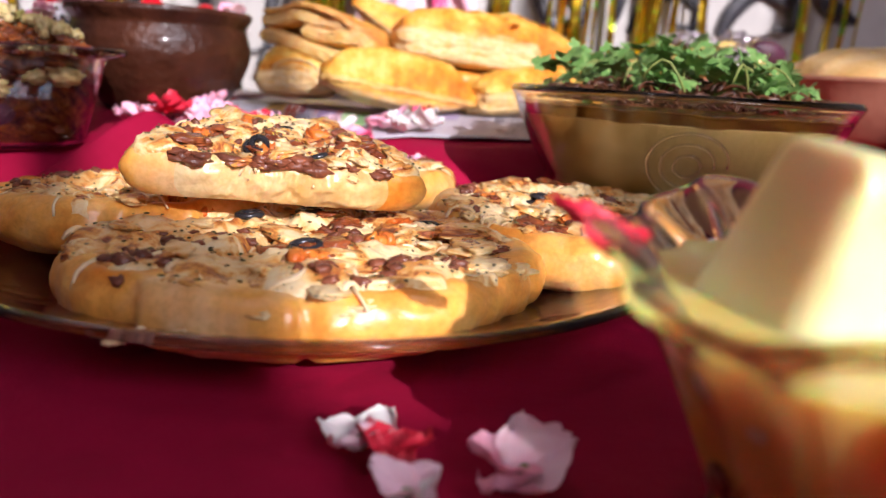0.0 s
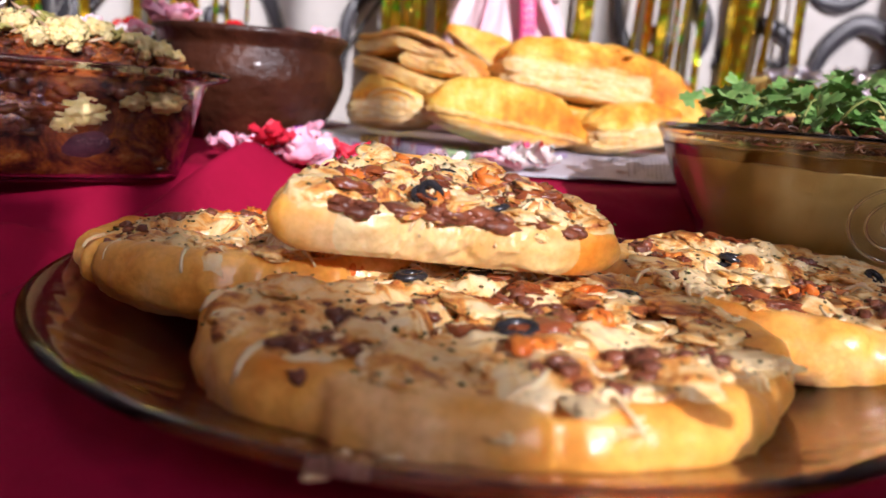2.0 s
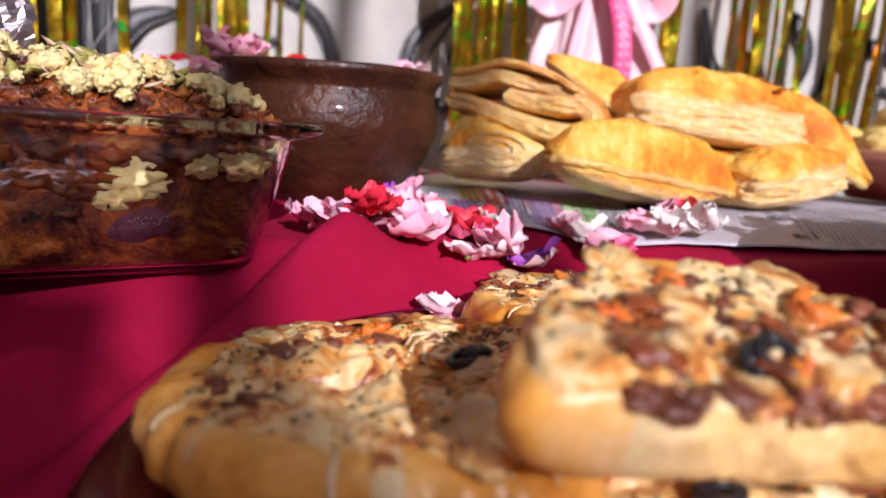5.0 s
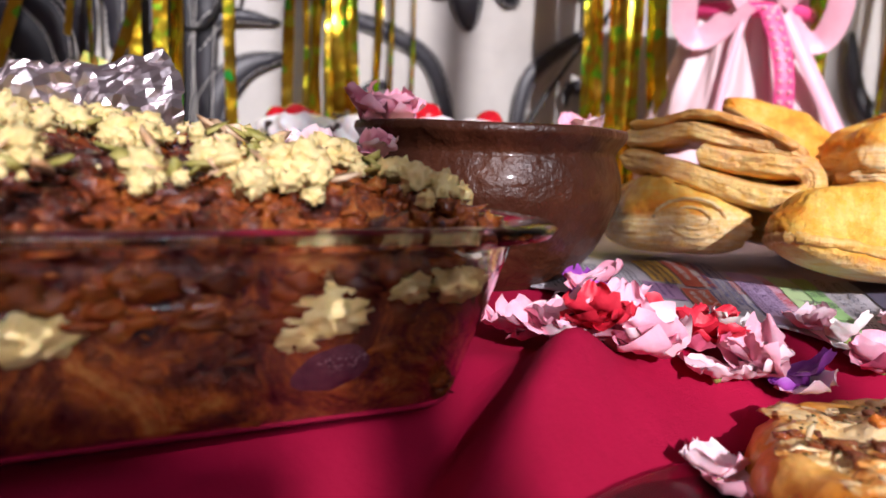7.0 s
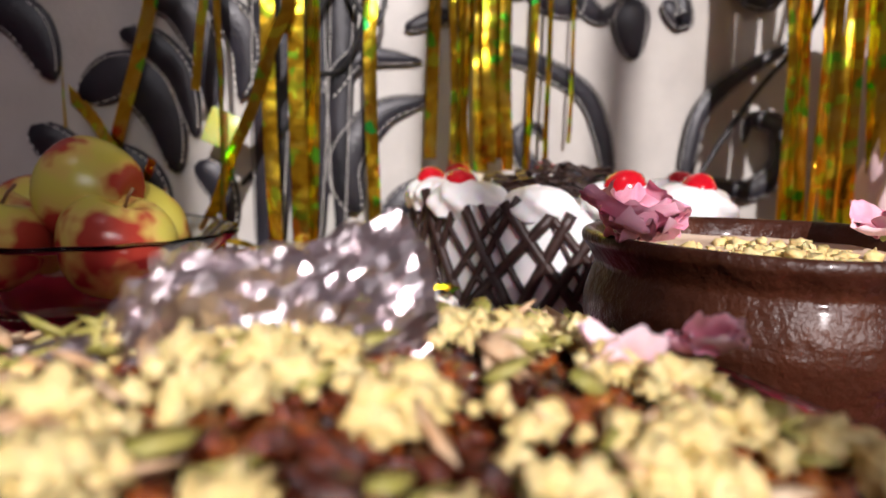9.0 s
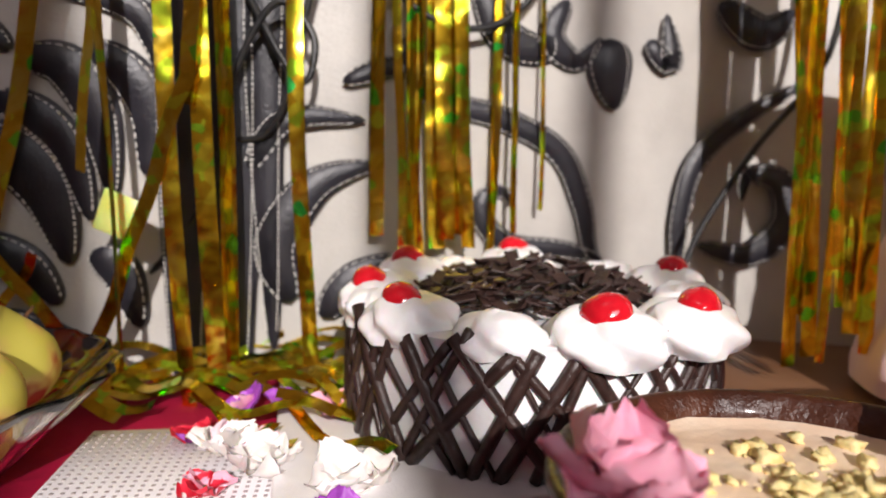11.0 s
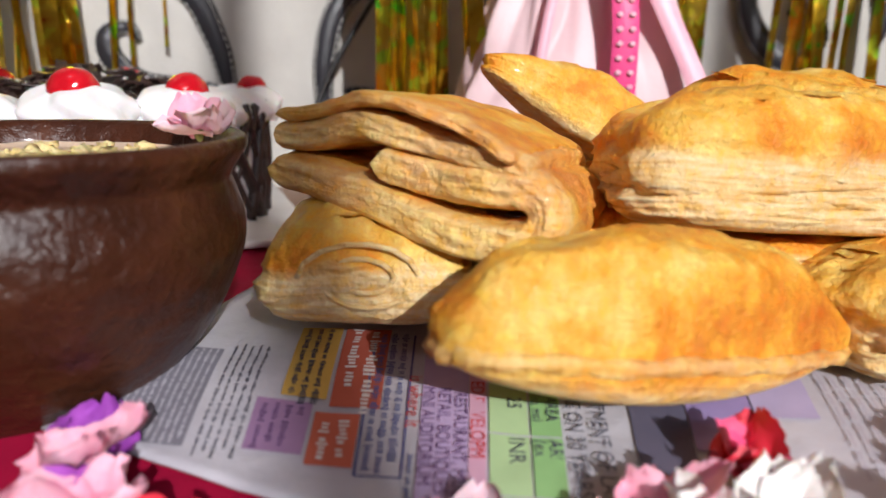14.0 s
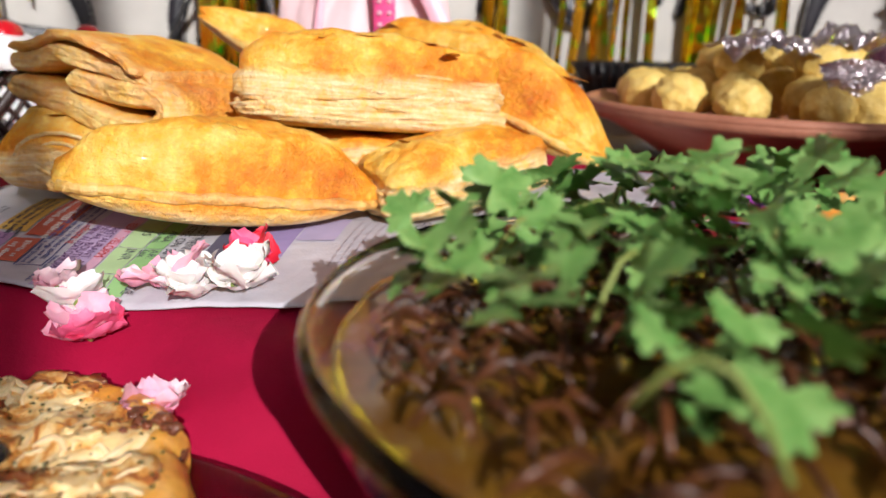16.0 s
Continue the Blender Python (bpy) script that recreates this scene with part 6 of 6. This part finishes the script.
dessert_glass()
P_, W_, R_, H_, U_, L_ = "pink", "white", "red", "hotpink", "purple", "palepink"
FLOWERS = (
    # near the front edge of the plate
    (-0.013, 0.143, (L_, L_, W_), 0.010, 4, "wilted pale pink blossom on the red cloth"), (-0.004, 0.139, (R_,), 0.010, 4, "small red petals on the red cloth"), (0.021, 0.134, (P_, L_), 0.012, 5, "crumpled pink blossom on the red cloth"), (-0.002, 0.124, (W_, L_), 0.010, 3, "cream petals on the red cloth"),
    (0.106, 0.252, (U_, U_, L_), 0.017, 8, "purple and pale blossom beside the plate"),
    # between the dish and the newspaper
    (-0.178, 0.446, (P_, L_), 0.015, 7, "pink blossom beside the halwa dish"), (-0.168, 0.432, (P_, L_), 0.016, 8, "pink blossom beside the halwa dish"), (-0.155, 0.428, (R_,), 0.014, 8, "red blossom among pink ones"), (-0.142, 0.438, (P_, L_), 0.019, 8, "large pink blossom on the cloth"),
    (-0.158, 0.458, (P_, L_), 0.018, 8, "large pink blossom on the cloth"), (-0.130, 0.470, (R_, W_), 0.016, 7, "red and white blossom by the newspaper"), (-0.155, 0.492, (P_, U_), 0.016, 8, "pink blossom near the clay bowl"), (-0.146, 0.476, (P_,), 0.014, 6, "pink blossom near the clay bowl"),
    (-0.116, 0.436, (L_,), 0.013, 3, "long pale pink petals on the cloth"), (-0.103, 0.442, (P_, L_), 0.016, 7, "pale pink blossom on the cloth"), (-0.090, 0.447, (L_, U_), 0.016, 6, "pale pink and purple petals on the cloth"), (-0.122, 0.398, (L_, P_), 0.013, 5, "pale pink petals beside the plate"),
    (-0.117, 0.456, (R_, R_, H_), 0.014, 6, "red blossom on the cloth"), (-0.107, 0.466, (W_,), 0.013, 5, "white blossom on the cloth"),
    # on the front of the newspaper
    (-0.072, 0.484, (L_, P_), 0.012, 4, "pale pink petals on the newspaper edge"), (-0.062, 0.480, (W_, L_), 0.013, 4, "white petals hanging over the newspaper edge"), (-0.053, 0.470, (H_, H_, P_), 0.017, 6, "hot pink blossom over the newspaper edge"), (-0.036, 0.490, (L_, P_), 0.015, 6, "pale pink blossom on newspaper"),
    (-0.024, 0.484, (W_,), 0.015, 6, "cream white blossom on newspaper"), (-0.011, 0.488, (W_,), 0.016, 6, "white blossom on newspaper"), (-0.012, 0.509, (R_, H_), 0.013, 7, "bright red blossom on newspaper"),
    # by the plate's far side
    (-0.018, 0.440, (L_, P_), 0.013, 4, "pale pink petals near the pizza plate"), (0.030, 0.402, (R_, U_, H_), 0.014, 7, "red and purple blossom near the stew bowl"), (0.023, 0.410, (L_, W_), 0.012, 3, "pale petals near the stew bowl"), (0.016, 0.395, (L_, U_), 0.012, 5, "pale purple petals by the plate"),
    # right of the newspaper
    (0.168, 0.640, (R_, H_), 0.013, 6, "red blossom at the corner of the newspaper"), (0.182, 0.625, (L_, P_), 0.012, 5, "pink petals beside the platter"), (0.205, 0.622, (U_,), 0.015, 7, "bright purple blossom beside the platter"),
    # left of the cake
    (-0.395, 0.635, (W_,), 0.021, 8, "white blossom beside the cake board"), (-0.413, 0.645, (W_, L_), 0.018, 7, "white blossom on the napkin"), (-0.350, 0.630, (W_,), 0.020, 8, "white blossom at the foot of the cake"), (-0.432, 0.690, (U_, P_), 0.014, 6, "purple blossom behind the white ones"), (-0.415, 0.705, (U_,), 0.013, 6, "purple blossom behind the white ones"),
    (-0.385, 0.70, (L_, P_), 0.014, 5, "faded pink petals on the cake board"), (-0.345, 0.606, (U_,), 0.013, 5, "purple petals in front of the cake"), (-0.405, 0.612, (R_, P_), 0.013, 5, "red petals beside white blossom"), (-0.440, 0.655, (U_, R_), 0.012, 5, "dark purple petals on the napkin"),
)
for k, (x, y, mats, size, count, label) in enumerate(FLOWERS):
    flower(x, y, mats, label, k + 1, size, count, lift=0.005 if -0.17 < x < 0.15 and y > 0.47 else 0.003)
# blossoms on the food
flower(-0.244, 0.518, (P_,), "large pink blossom resting on the clay bowl rim", 71, 0.021, 11, z=0.115)
flower(-0.160, 0.572, (P_, L_), "pink petals lying on the pudding", 72, 0.014, 4, z=0.113)
flower(-0.229, 0.436, (P_, L_), "small pink blossom on the halwa", 73, 0.010, 6, z=0.100)
flower(-0.246, 0.420, (L_,), "pale pink petals on the halwa", 74, 0.012, 4, z=0.099)


# ---- fruit bowl ----
def fruit_bowl():
    x0, y0, z0 = -0.530, 0.590, 0.048
    t = thing("fruit_bowl", pose(x0, y0, z0), "fluted clear glass bowl holding apples", "bowl")
    prof = [(0.0, 0.0), (0.03, 0.0), (0.036, 0.003), (0.058, 0.024), (0.082, 0.046), (0.083, 0.048), (0.080, 0.0475), (0.055, 0.025), (0.034, 0.007), (0, 0.005)]
    part("glass_body", mesh("fruit_bowl", *lathe(smooth_profile(prof, 5), 132, lambda a, r, z: (r * (1 + 0.02 * math.cos(a * 18) * ease(z / 0.02)), z))), "greenglass", t, "fluted glass")
    m, b = material("apple_skin", 0.25)
    colour(m, b, ramp(m, noisy(m, 26, 3), [(0.42, (0.62, 0.56, 0.10)), (0.50, (0.66, 0.48, 0.12)), (0.58, (0.42, 0.05, 0.03))]))
    bump(m, b, noisy(m, 300, 3), 0.0002)
    for k, (x, y, z) in enumerate(((0.038, -0.012, 0.044), (-0.022, -0.030, 0.046), (0.012, 0.036, 0.046), (-0.040, 0.020, 0.046), (0.012, 0.0, 0.068))):
        a = thing("apple", pose(x0 + x, y0 + y, z0 + z, 20 * k, 15, 70 * k), "yellow apple with a red blush in the glass bowl", "apple", "apples in the bowl")
        part("apple_flesh", mesh("apple", *lathe(smooth_profile([(0, 0.016), (0.006, 0.0195), (0.016, 0.021), (0.0265, 0.010), (0.0265, -0.006), (0.018, -0.021), (0.007, -0.0225), (0, -0.020)], 5), 40)), m, a)
        part("apple_stalk", mesh("apple_stalk", *tube([(0, 0, 0.015), (0.001, 0, 0.024), (0.003, 0, 0.029)], 0.0009, 6)), "wood", a)
    n = thing("napkin", pose(-0.425, 0.632, cloth_height(-0.425, 0.632) + 0.002, 0, 0, 20), "white paper napkin with small dots", "napkin")
    part("napkin_sheet", mesh("napkin_sheet", *rounded_box(0.11, 0.09, 0.002, 0.0006, 1)), "napkin", n)
    b = Build()
    for i in range(26):
        for j in range(20):
            b.add(*rounded_box(0.0016, 0.0016, 0.0004, 0.0001, 1), pose(-0.052 + i * 0.0042, -0.042 + j * 0.0042, 0.0013))
    part("napkin_dots", b.mesh("napkin_dots", False), printed("dot_ink", (0.35, 0.30, 0.30)), n, kind="stuff")


fruit_bowl()
tag = part("paper_tag", mesh("paper_tag", *rounded_box(0.026, 0.0016, 0.024, 0.0006, 1)), "custard", None, "small cream paper square caught on the tinsel", at=pose(-0.517, 0.715, 0.150, 0, 22, 10))
tag["category"] = "paper"

# crumbs on the plate and cloth
rng = random.Random(77)
crumbs = Build()
for x, y, s in ((-0.067, 0.163, 0.0022), (-0.078, 0.168, 0.0014), (-0.060, 0.166, 0.0012), (0.078, 0.215, 0.0016), (0.083, 0.209, 0.0014), (-0.072, 0.160, 0.0014)):
    for k in range(7):
        crumbs.add(*blob((s, s * 0.7, s * 0.6), 1.0, 2.5, k + x * 90), pose(x + rng.uniform(-s, s), y + rng.uniform(-s, s), (0.019 if x < 0 else 0.001) + s * 0.3, 0, 0, rng.uniform(0, 360)))
tagged(part("crumbs", crumbs.mesh("crumbs"), "shred", None, "pale bread and cheese crumbs by the plate"), category="crumbs", kind="stuff")
